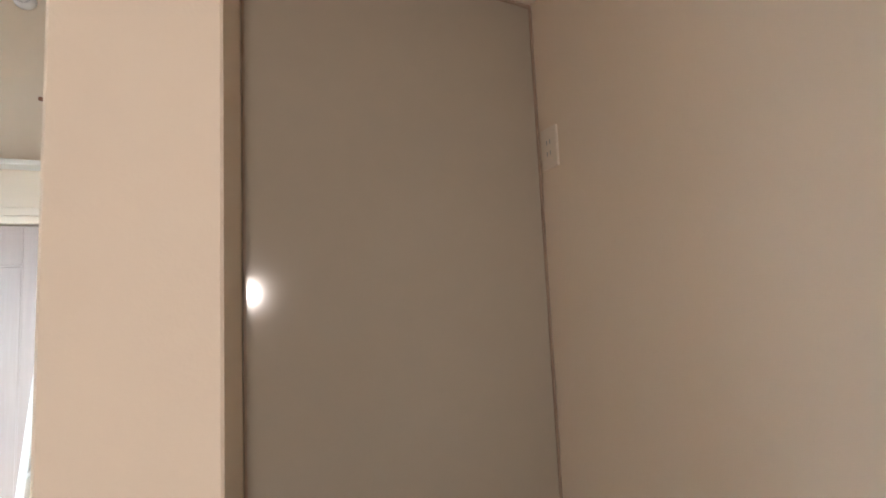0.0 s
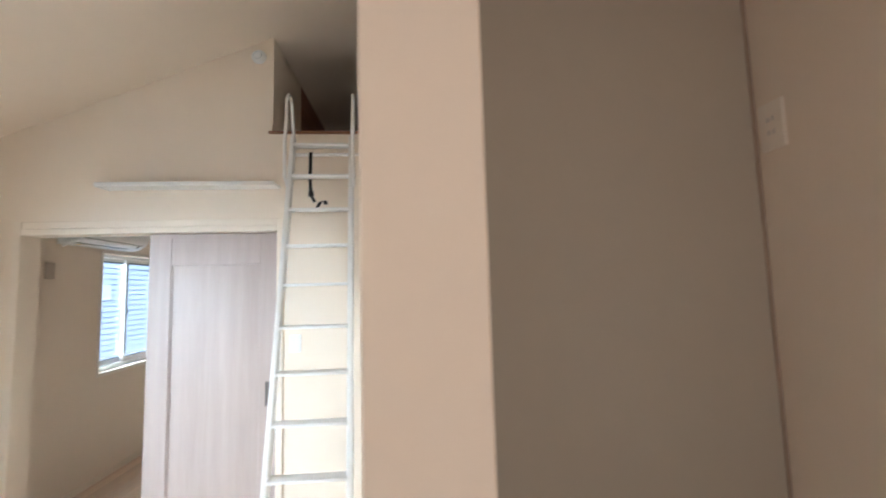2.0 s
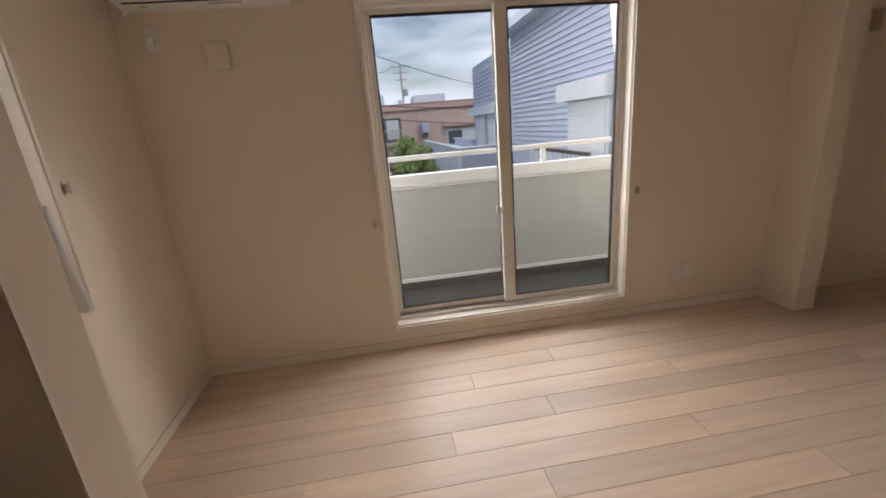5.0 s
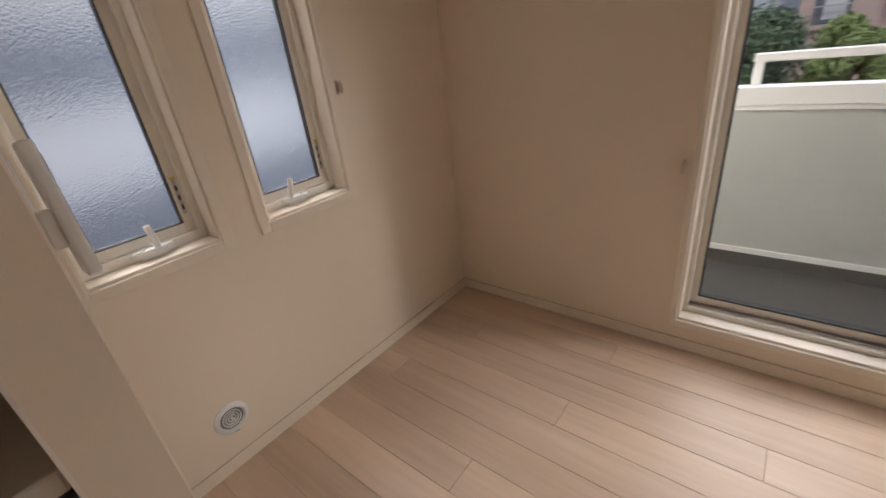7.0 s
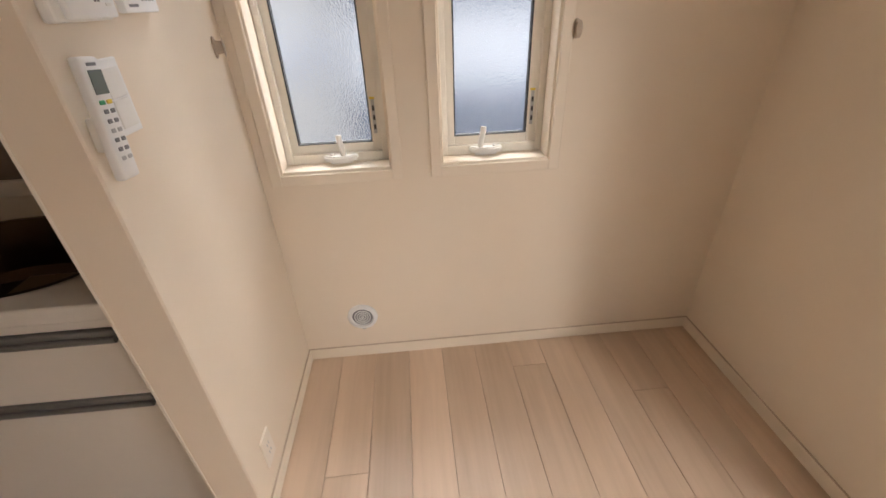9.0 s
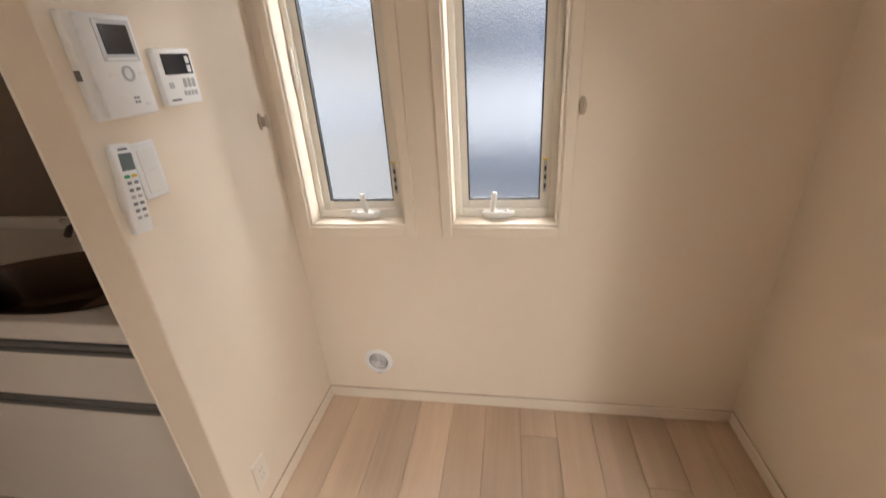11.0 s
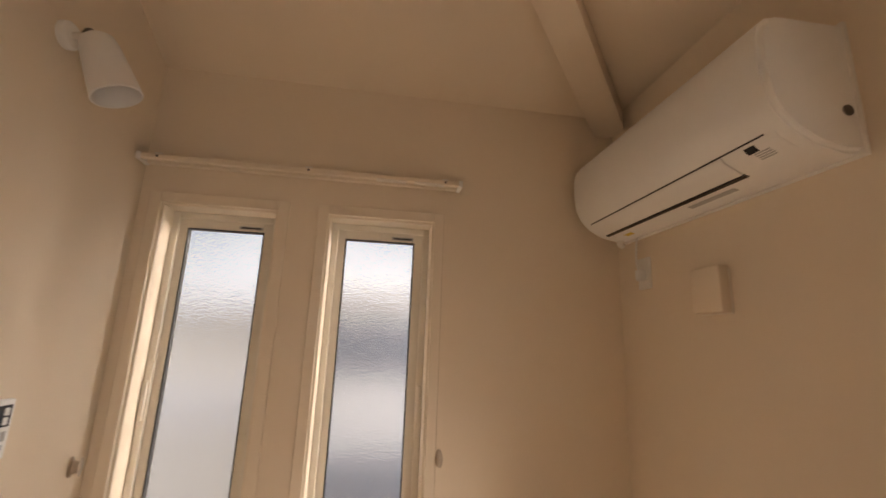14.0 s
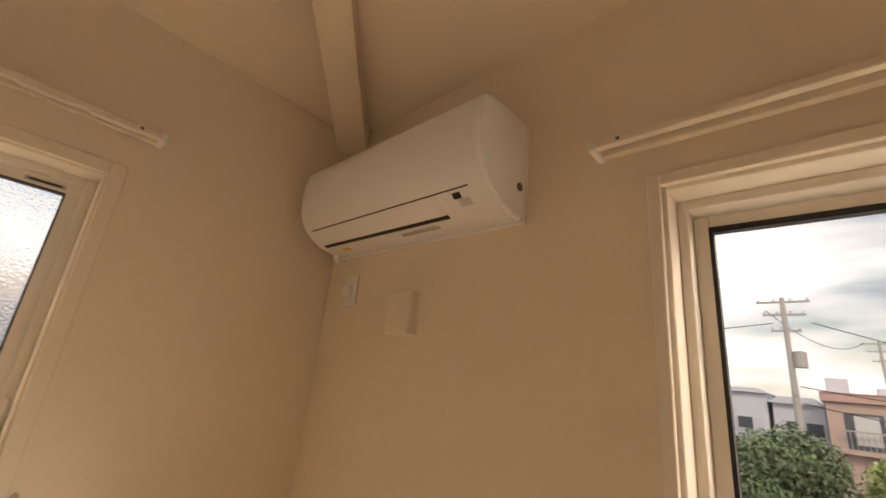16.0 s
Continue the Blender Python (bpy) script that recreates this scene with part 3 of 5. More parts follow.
handle = part("door_handle", rect_frame(bmesh.new(), "y", 4.0365, 4.046, 1.838, 1.878, 0.835, 0.995, 0.006, 0.006, 0.006, 0.006, bevel=0.001), DARK_METAL, door, "dark bronze recessed pull")
part("handle_cup", boxes((1.843, 4.0385, 0.840, 1.873, 4.0405, 0.990)), DARK_METAL, handle)
part("bottom_seal", boxes((dx0, 4.045, FL, dx1, 4.068, -0.039)), GASKET, door)

# narrow shelf over the doorway
s = thing("wall_shelf", "long narrow white shelf fixed over the doorway", "shelf", "", "", (1.35, NY, 2.345))
part("board", boxes((0.83, NY - 0.14, 2.312, 1.945, NY, 2.332), bevel=0.002), PLASTIC_MATT, s)
part("front_lip", boxes((0.83, NY - 0.148, 2.306, 1.945, NY - 0.1395, 2.334), bevel=0.002), PLASTIC_MATT, s)
part("end_cap", boxes((0.824, NY - 0.148, 2.306, 0.831, NY, 2.334), bevel=0.002), PLASTIC_MATT, s)

# grey glossy panel at the back of the kitchen niche
p = thing("niche_panel", "tall glossy grey-beige panel lining the kitchen niche", "wall panel", "", "structure", (3.32, 2.03, FL))
part("panel_sheet", boxes((2.934, 2.016, FL, 3.703, 2.028, 2.405)), PANEL, p)
part("edge_trim", boxes((2.931, 2.010, FL, 2.937, 2.016, 2.413), (3.700, 2.010, FL, 3.706, 2.016, 2.413), (2.937, 2.010, 2.405, 3.700, 2.016, 2.413)), material("panel_edge", (0.40, 0.31, 0.23), 0.4), p, "brown edge strip")

# ---- things in the living room ----


def curtain_rail(axis, a0, a1, z, label, slots):
    """Double curtain rail on brackets. It runs along `axis` on the wall across it."""
    mid = 0.5 * (a0 + a1)
    r = thing("curtain_rail", label, "curtain rail", "double curtain rails", "", (0, mid, z) if axis == "y" else (mid, 0, z))

    def bx(p0, p1, d0, d1, e0, e1, b=0.0015):
        return boxes((d0, p0, e0, d1, p1, e1), bevel=b) if axis == "y" else boxes((p0, d0, e0, p1, d1, e1), bevel=b)
    part("front_rail", bx(a0, a1, 0.070, 0.088, z - 0.012, z + 0.006), BASE, r)
    part("back_rail", bx(a0 + 0.01, a1 - 0.01, 0.028, 0.046, z - 0.014, z + 0.004), BASE, r)
    for end in (a0 - 0.006, a1 - 0.010):
        part("end_cap", bx(end, end + 0.016, 0.024, 0.092, z - 0.017, z + 0.010, 0.003), PLASTIC_MATT, r)
    n = 4 if a1 - a0 > 1.5 else 3
    for i in range(n):
        c = a0 + 0.06 + (a1 - a0 - 0.12) * i / (n - 1)
        part("bracket", bx(c - 0.012, c + 0.012, 0.0, 0.085, z + 0.004, z + 0.012, 0.001), PLASTIC_MATT, r)
        part("screw", bx(c - 0.004, c + 0.004, 0.0885, 0.090, z - 0.006, z + 0.001, 0), DARK_METAL, r)
    for c in slots:
        part("runner_stop", bx(c - 0.055, c + 0.055, 0.069, 0.0895, z - 0.0155, z - 0.009, 0.001), SASH, r)
    return r


curtain_rail("x", 0.680, 1.792, 2.246, "cream double curtain rail over the frosted windows", (0.80, 0.94))
curtain_rail("y", 1.115, 3.015, 2.184, "cream double curtain rail over the balcony window", (2.80, 2.93))


def tassel_hook(m, lab="small cream curtain tieback hook on the wall"):
    bm = bmesh.new()
    lathe(bm, [(0.0, 0.0), (0.011, 0.0), (0.011, 0.004), (0.007, 0.007), (0.006, 0.024), (0.010, 0.027), (0.0, 0.031)], Matrix.Diagonal((1, 2.6, 1, 1)), 16)
    ob = link("tieback_hook", bm, HOOK, True)
    tagged(ob, lab, "hook", "curtain tieback hooks")
    ob.matrix_world = m
    return ob


tassel_hook(pose(0.716, 0, 1.272, -90))
tassel_hook(pose(PX, 0.075, 1.272, 0, -90, 0) @ pose(0, 0, 0, 0, 0, 90))
tassel_hook(pose(0, 1.176, 0.834, 0, 90, 0) @ pose(0, 0, 0, 0, 0, 90))
tassel_hook(pose(0, 2.926, 0.868, 0, 90, 0) @ pose(0, 0, 0, 0, 0, 90))

# air conditioner
AC_PROFILE = [(0.0, 2.072), (0.05, 2.066), (0.115, 2.078), (0.165, 2.104), (0.200, 2.140), (0.218, 2.182), (0.224, 2.235), (0.223, 2.298), (0.213, 2.336), (0.193, 2.359), (0.16, 2.369), (0.0, 2.372)]


def air_conditioner(at, turn, label):
    """Split indoor unit, built on the wall x = 0 and then placed."""
    a = thing("air_conditioner", label, "air conditioner", "", "")
    y0, y1 = 0.066, 0.898
    bm = bmesh.new()
    prism(bm, AC_PROFILE, "y", y0, y1)
    caps = [f for f in bm.faces if len(f.verts) > 4]
    bmesh.ops.bevel(bm, geom=list({e for f in caps for e in f.edges if (e.verts[0].co - e.verts[1].co).length > 0 and max(v.co.x for v in e.verts) > 0.02}), offset=0.010, segments=3, affect="EDGES")
    body = part("body", bm, PLASTIC, a, smooth=True)
    part("back_plate", boxes((0.0, y0 - 0.004, 2.064, 0.012, y1 + 0.004, 2.374), bevel=0.002), PLASTIC_MATT, a)

    def skin(f0, f1, q0, q1, lift):
        """A thin sheet lying along the curved front from profile share f0 to f1."""
        pts = [Vector((x, z)) for x, z in AC_PROFILE]
        L = [0.0]
        for p, q in zip(pts, pts[1:]):
            L.append(L[-1] + (q - p).length)

        def pos(f):
            d = f * L[-1]
            for i in range(len(pts) - 1):
                if d <= L[i + 1]:
                    p, q = pts[i], pts[i + 1]
                    u = (q - p).normalized()
                    return p + u * (d - L[i]), Vector((u.y, -u.x))
            return pts[-1], Vector((0, 1))
        b = bmesh.new()
        outer, inner = [], []
        for i in range(9):
            p, n = pos(f0 + (f1 - f0) * i / 8)
            outer.append(p + n * lift)
            inner.append(p - n * 0.004)
        prism(b, [(v.x, v.y) for v in outer] + [(v.x, v.y) for v in inner[::-1]], "y", q0, q1)
        return b
    flap = part("flap", skin(0.190, 0.292, 0.115, 0.725, 0.0035), PLASTIC, body, smooth=True)
    part("outlet_slot", skin(0.164, 0.189, 0.112, 0.727, 0.0012), SCREEN, body)
    part("seam", skin(0.2925, 0.2985, 0.112, 0.84, 0.0010), SCREEN, body)
    part("display_plate", skin(0.195, 0.290, 0.735, 0.862, 0.0010), PLASTIC, body)
    part("display", skin(0.252, 0.280, 0.782, 0.808, 0.0020), SCREEN, body, "small dark display")
    for i in range(4):
        part("symbol", skin(0.212 + 0.010 * i, 0.217 + 0.010 * i, 0.790, 0.828, 0.0018), GREY_PLASTIC, body)
    part("sticker", skin(0.10, 0.125, 0.17, 0.21, 0.0012), YELLOW_INK, body)
    part("vent_grille", skin(0.11, 0.135, 0.50, 0.66, 0.0010), GREY_PLASTIC, body)
    bm = bmesh.new()
    lathe(bm, [(0.0, 0), (0.012, 0), (0.012, 0.003), (0.0, 0.004)], pose(0.036, y1 + 0.0005, 2.158, -90), 16)
    part("side_plug", bm, DARK_METAL, body)
    bm = tube(bmesh.new(), [(0.05, 0.10, 2.075), (0.045, 0.085, 2.058), (0.03, 0.08, 2.05)], 0.012, 10)
    part("drain_spout", bm, PLASTIC_MATT, a, smooth=True)
    a.matrix_world = pose(*at, 0, 0, turn)
    return a


air_conditioner((0, 0, 0), 0, "white wall-mounted air conditioner under the diagonal ceiling beam")
air_conditioner((0.0, 4.55, -0.03), 0, "white air conditioner on the back room wall, partly seen")

t = thing("power_outlet", "white socket with cord plug below the air conditioner", "socket", "", "", (0, 0.165, 1.93))
part("plate", boxes((0.0, 0.130, 1.875, 0.008, 0.200, 1.990), bevel=0.003, seg=2), PLASTIC_MATT, t)
part("plug", boxes((0.008, 0.148, 1.905, 0.034, 0.182, 1.945), bevel=0.006, seg=2), PLASTIC, t)
part("cord", tube(bmesh.new(), [(0.03, 0.165, 1.945), (0.034, 0.163, 1.985), (0.028, 0.16, 2.03), (0.02, 0.155, 2.068)], 0.0035, 8), PLASTIC_MATT, t, smooth=True)
t = thing("pipe_cover", "square cream pipe sleeve cover on the wall", "pipe cover", "", "", (0, 0.475, 1.83))
part("cover", boxes((0.0, 0.420, 1.770, 0.036, 0.530, 1.902), bevel=0.006, seg=2), WALLPAPER, t, smooth=True)
part("lid_seam", boxes((0.0, 0.417, 1.767, 0.006, 0.533, 1.891), bevel=0.002), TRIM, t)


def wall_plate(name, label, category, m, w=0.07, h=0.12, keys=0, slots=0, group="", mat=PLASTIC):
    """A switch or socket plate; built facing +y in x and z, then placed."""
    t = thing(name, label, category, group)
    part("plate", boxes((-w / 2, 0, -h / 2, w / 2, 0.008, h / 2), bevel=0.003, seg=2), mat, t)
    for i in range(keys):
        a, b = -h * 0.40 + i * h * 0.80 / keys, -h * 0.40 + (i + 1) * h * 0.80 / keys - 0.002
        part("key", boxes((-w * 0.34, 0.008, a, w * 0.34, 0.0115, b), bevel=0.0015), PLASTIC_MATT, t)
    for i in range(slots):
        c = (i - (slots - 1) / 2) * 0.032
        part("slot", boxes((-0.008, 0.008, c - 0.006, -0.005, 0.0088, c + 0.006)), GREY_PLASTIC, t)
        part("slot", boxes((0.005, 0.008, c - 0.006, 0.008, 0.0088, c + 0.006)), GREY_PLASTIC, t)
    t.matrix_world = m
    return t


wall_plate("light_switch", "white rocker switch plate beside the ladder", "switch", pose(2.053, NY, 1.25, 0, 0, 180), 0.075, 0.12, 1)
wall_plate("power_outlet", "cream double socket low on the wall", "socket", pose(0, 3.27, 0.235, 0, 0, -90), 0.07, 0.12, 0, 2, "", CREAM_PLATE)
wall_plate("aerial_outlet", "cream aerial outlet beside the low socket", "socket", pose(0, 3.36, 0.235, 0, 0, -90), 0.07, 0.12, 1, 0, "", CREAM_PLATE)
wall_plate("power_outlet", "cream socket low on the partition", "socket", pose(PX, 0.58, 0.152, 0, 0, 90), 0.07, 0.12, 0, 2, "", CREAM_PLATE)
wall_plate("power_outlet", "cream socket high in the kitchen niche", "socket", pose(EX, 1.965, 1.965, 0, 0, 90), 0.066, 0.115, 0, 2, "", TRIM)
wall_plate("light_switch", "white two-key switch plate under the intercom", "switch", pose(PX, 0.588, 1.235, 0, 0, 90), 0.072, 0.132, 2)

# intercom on the partition, facing -x
t = thing("intercom", "white video intercom with small dark screen", "intercom", "", "", (1.804, 0.61, 1.36))
part("base", boxes((1.784, 0.518, 1.352, 1.804, 0.700, 1.582), bevel=0.006, seg=2), PLASTIC_MATT, t)
face = part("face", boxes((1.772, 0.522, 1.356, 1.784, 0.676, 1.578), bevel=0.005, seg=2), PLASTIC, t, smooth=True)
part("screen_bezel", boxes((1.7705, 0.532, 1.478, 1.773, 0.640, 1.566), bevel=0.001), material("silver_bezel", (0.60, 0.60, 0.61), 0.3, 0.3, vary=0.02), face)
part("screen", boxes((1.769, 0.545, 1.493, 1.771, 0.628, 1.556)), SCREEN, face)
part("button_strip", boxes((1.769, 0.540, 1.480, 1.7708, 0.632, 1.486), bevel=0.0005), PLASTIC, face)
bm = lathe(bmesh.new(), [(0.013, 0), (0.018, 0.0), (0.018, 0.003), (0.013, 0.003)], pose(1.772, 0.585, 1.450, 0, -90, 0), 24)
part("ring_button", bm, GREY_PLASTIC, face, smooth=True)
part("centre_button", lathe(bmesh.new(), [(0.0, 0), (0.010, 0), (0.010, 0.002), (0, 0.003)], pose(1.772, 0.585, 1.450, 0, -90, 0), 20), PLASTIC, face, smooth=True)
for y, z, a, b in ((0.628, 1.450, 0.012, 0.004), (0.540, 1.450, 0.012, 0.004), (0.63, 1.40, 0.010, 0.002), (0.55, 1.378, 0.008, 0.003)):
    part("key", boxes((1.7708, y - a, z - b, 1.7725, y + a, z + b)), PLASTIC_MATT, face)
for i in range(4):
    part("speaker_hole", boxes((1.7708, 0.576 + 0.010 * (i % 2), 1.383 + 0.010 * (i // 2), 1.7722, 0.582 + 0.010 * (i % 2), 1.388 + 0.010 * (i // 2))), INK, face)
part("side_switch", boxes((1.786, 0.700, 1.440, 1.798, 0.703, 1.462)), DARK_METAL, t)

t.location, t.scale = (1.804, 0.604, 1.3656), (1, 0.844, 0.90)

t = thing("water_heater_controller", "white water heater remote panel with black display", "control panel", "", "", (1.804, 0.43, 1.37))
part("body", boxes((1.786, 0.372, 1.368, 1.804, 0.498, 1.500), bevel=0.004, seg=2), PLASTIC, t, smooth=True)
part("display", boxes((1.7845, 0.382, 1.440, 1.7865, 0.480, 1.488)), SCREEN, t)
for i in range(2):
    part("display_key", boxes((1.7832, 0.388, 1.444 + 0.021 * i, 1.785, 0.402, 1.461 + 0.021 * i), bevel=0.001), PLASTIC, t)
for i in range(3):
    part("key", boxes((1.7845, 0.384 + 0.016 * i, 1.408, 1.7865, 0.396 + 0.016 * i, 1.430), bevel=0.001), GREY_PLASTIC, t)
for i in range(4):
    part("printed_bar", boxes((1.7852, 0.386 + 0.013 * i, 1.388, 1.7864, 0.395 + 0.013 * i, 1.400)), GREY_PLASTIC, t)
part("button", boxes((1.7845, 0.462, 1.408, 1.7865, 0.478, 1.422), bevel=0.001), GREY_PLASTIC, t)
part("printed_name", boxes((1.7852, 0.452, 1.378, 1.7864, 0.484, 1.383)), INK, t)

t.location = (1.804, 0.409, 1.369)

t = thing("remote_control", "white air conditioner remote hanging in its wall holder", "remote control", "", "", (1.804, 0.68, 1.12))
part("holder", boxes((1.785, 0.668, 1.165, 1.804, 0.692, 1.222), bevel=0.004, seg=2), PLASTIC_MATT, t)
body = part("body", boxes((1.767, 0.655, 1.116, 1.786, 0.703, 1.315), bevel=0.006, seg=3), PLASTIC, t, smooth=True)
part("display", boxes((1.7655, 0.661, 1.258, 1.7675, 0.693, 1.295)), LCD, body)
part("printed_name", boxes((1.766, 0.668, 1.301, 1.7674, 0.690, 1.306)), INK, body)
part("green_key", boxes((1.7652, 0.680, 1.242, 1.7675, 0.694, 1.249), bevel=0.001), GREEN_INK, body)
part("yellow_key", boxes((1.7652, 0.662, 1.242, 1.7675, 0.676, 1.249), bevel=0.001), YELLOW_INK, body)
for i in range(6):
    for j in range(2):
        part("key", boxes((1.7652, 0.663 + 0.017 * j, 1.150 + 0.0155 * i, 1.7675, 0.674 + 0.017 * j, 1.157 + 0.0155 * i), bevel=0.001), INK if i % 3 else GREY_PLASTIC, body)

t.location, t.rotation_euler = (1.804, 0.688, 1.118), (radians(5), 0, 0)

# round air vent low on the south wall
t = thing("air_vent", "round white ventilation register with concentric rings", "vent", "", "", (1.537, 0, 0.18))
vm = pose(1.537, 0.0, 0.178, -90)
part("flange", lathe(bmesh.new(), [(0.045, 0), (0.066, 0), (0.065, 0.006), (0.058, 0.012), (0.048, 0.013), (0.045, 0.008)], vm, 40), PLASTIC, t, smooth=True)
part("dark_throat", lathe(bmesh.new(), [(0.0, 0.001), (0.045, 0.001), (0.045, 0.003), (0.0, 0.003)], vm, 32), INK, t)
for r in (0.014, 0.024, 0.034):
    part("ring", lathe(bmesh.new(), [(r - 0.0018, 0.004), (r + 0.0018, 0.004), (r + 0.0018, 0.008), (r - 0.0018, 0.008)], vm, 32), PLASTIC, t, smooth=True)
part("knob", lathe(bmesh.new(), [(0, 0.004), (0.006, 0.004), (0.006, 0.010), (0, 0.011)], vm, 16), PLASTIC, t, smooth=True)
part("tab", boxes((1.529, 0.004, 0.112, 1.545, 0.010, 0.118)), GREY_PLASTIC, t)

# spotlight on the partition, switched off
t = thing("spotlight", "white wall spotlight with opal tapered shade, switched off", "spotlight", "", "", (PX, 0.455, 2.40))
part("base", lathe(bmesh.new(), [(0, 0), (0.036, 0), (0.036, 0.014), (0.030, 0.020), (0, 0.020)], pose(PX, 0.455, 2.405, 0, -90, 0), 28), PLASTIC, t, smooth=True)
part("arm", tube(bmesh.new(), [(PX - 0.015, 0.455, 2.405), (PX - 0.05, 0.455, 2.412), (PX - 0.066, 0.453, 2.405)], 0.009, 10), PLASTIC_MATT, t, smooth=True)
part("knuckle", lathe(bmesh.new(), [(0, -0.020), (0.014, -0.020), (0.014, 0.020), (0, 0.020)], pose(PX - 0.064, 0.454, 2.408, 90), 16), DARK_METAL, t, smooth=True)
sm = look((PX - 0.075, 0.448, 2.395), (PX - 0.165, 0.425, 2.195)) @ pose(0, 0, 0, 180)
part("shade", lathe(bmesh.new(), [(0, -0.022), (0.026, -0.022), (0.040, -0.010), (0.045, 0.012), (0.055, 0.105), (0.059, 0.150), (0.055, 0.151), (0.050, 0.09), (0.036, 0.02), (0, 0.015)], sm, 36), SHADE, t, smooth=True)

# smoke alarm by the loft
t = thing("smoke_alarm", "small round white smoke alarm on the gable wall", "smoke alarm", "", "", (1.79, NY + 0.008, 3.275))
am = pose(1.79, NY + 0.008, 3.275, 90)
part("body", lathe(bmesh.new(), [(0, 0), (0.050, 0), (0.050, 0.012), (0.040, 0.026), (0.030, 0.034), (0, 0.036)], am, 32), PLASTIC, t, smooth=True)
part("grille", lathe(bmesh.new(), [(0.024, 0.030), (0.034, 0.026), (0.034, 0.030), (0.026, 0.036)], am, 24), GREY_PLASTIC, t, smooth=True)

# ladder
t = thing("loft_ladder", "white metal loft ladder leaning on its wall bar", "ladder", "", "", (2.33, 3.03, FL))
FOOT_Y, TOP_Y, TOP_Z = 3.035, 3.925, 2.62


def lad(u, z):
    return Vector((2.132 - 0.080 * z / TOP_Z + u * (0.412 - 0.006 * z), FOOT_Y + (TOP_Y - FOOT_Y) * z / TOP_Z, z))


for u in (0, 1):
    a, b = lad(u, FL + 0.02), lad(u, TOP_Z + 0.04)
    ang = math.atan2(b.y - a.y, b.z - a.z)
    bm = boxes((-0.0150, -0.028, 0, 0.0150, 0.028, (b - a).length), bevel=0.005, seg=2)
    bm.transform(Matrix.Translation(a) @ Matrix.Rotation(-ang, 4, "X") @ Matrix.Rotation(math.atan2(b.x - a.x, b.z - a.z), 4, "Y"))
    stile = part("stile", bm, LADDER_WHITE, t, smooth=True)
    bm = boxes((-0.018, -0.034, 0, 0.018, 0.034, 0.045), bevel=0.006, seg=2)
    bm.transform(Matrix.Translation((a.x, a.y, FL)))
    part("foot", bm, GASKET, stile, "black rubber foot")
    x = b.x
    sgn = -1 if u == 0 else 1
    pts = [lad(u, 2.28) + Vector((sgn * 0.014, -0.01, 0)), lad(u, 2.32) + Vector((sgn * 0.022, -0.055, 0.02)), Vector((x + sgn * 0.024, 3.805, 2.55)), Vector((x + sgn * 0.022, 3.84, 2.80))]
    for k in range(9):
        an = math.pi * k / 8
        pts.append(Vector((x + sgn * (0.022 - 0.010 * k / 8), 3.885 - 0.04 * math.cos(an), 2.88 + 0.062 * math.sin(an))))
    pts.append(b + Vector((0, 0, -0.02)))
    part("grab_rail", tube(bmesh.new(), pts, 0.0115, 12), LADDER_WHITE, t, smooth=True)
for i in range(11):
    z = 0.203 + 0.24 * i
    a, b = lad(0, z), lad(1, z)
    bm = boxes((a.x + 0.010, a.y - 0.040, z - 0.012, b.x - 0.010, a.y + 0.040, z + 0.004), bevel=0.004, seg=2)
    tread = part("tread", bm, LADDER_WHITE, t, smooth=True)
    for e in (a.x + 0.012, b.x - 0.018):
        part("tread_cap", boxes((e, a.y - 0.042, z - 0.016, e + 0.006, a.y + 0.042, z + 0.006)), PLASTIC_MATT, tread)
t = thing("hook_bar", "white steel bar on the wall that holds the ladder", "wall bar", "", "", (2.27, NY, 2.545))
part("bar", tube(bmesh.new(), [(2.020, 3.950, 2.545), (2.525, 3.950, 2.545)], 0.012, 12), LADDER_WHITE, t, smooth=True)
for x in (2.035, 2.510):
    part("bracket", boxes((x - 0.014, 3.945, 2.525, x + 0.014, NY, 2.565), bevel=0.004), LADDER_WHITE, t)
t = thing("strap", "black safety strap with buckle hanging from the ladder bar", "strap", "", "", (2.17, 3.93, 2.54))
def ribbon(path, w, th):
    bm = bmesh.new()
    rings = []
    for i, p in enumerate(path):
        p = Vector(p)
        d = (Vector(path[min(i + 1, len(path) - 1)]) - Vector(path[max(i - 1, 0)])).normalized()
        s = Vector((0.9, -0.25, 0)).normalized()
        n = d.cross(s).normalized()
        rings.append([bm.verts.new(p + s * a * w / 2 + n * b * th / 2) for a, b in ((-1, -1), (1, -1), (1, 1), (-1, 1))])
    for q0, q1 in zip(rings, rings[1:]):
        for k in range(4):
            bm.faces.new((q0[k], q0[(k + 1) % 4], q1[(k + 1) % 4], q1[k]))
    bm.faces.new(rings[0])
    bm.faces.new(rings[-1][::-1])
    bmesh.ops.recalc_face_normals(bm, faces=bm.faces[:])
    return bm


part("webbing", ribbon([(2.168, 3.925, 2.555), (2.170, 3.905, 2.48), (2.172, 3.885, 2.38), (2.180, 3.86, 2.30), (2.190, 3.845, 2.235), (2.215, 3.835, 2.185)], 0.022, 0.004), BLACK_STRAP, t)
part("buckle", boxes((2.172, 3.835, 2.225, 2.204, 3.855, 2.265), bevel=0.004), BLACK_STRAP, t)
part("tail", ribbon([(2.225, 3.83, 2.135), (2.238, 3.822, 2.155), (2.258, 3.815, 2.185), (2.285, 3.812, 2.190), (2.292, 3.815, 2.165)], 0.024, 0.004), BLACK_STRAP, t)

# ---- back room ----
wall_plate("door_chime", "small cream box on the back room wall", "wall box", pose(0, 4.56, 1.815, 0, 0, -90), 0.085, 0.13, 0, 0, "", HOOK)
curtain_rail("y", 5.0, 6.2, 2.11, "cream curtain rail over the back room window", ())

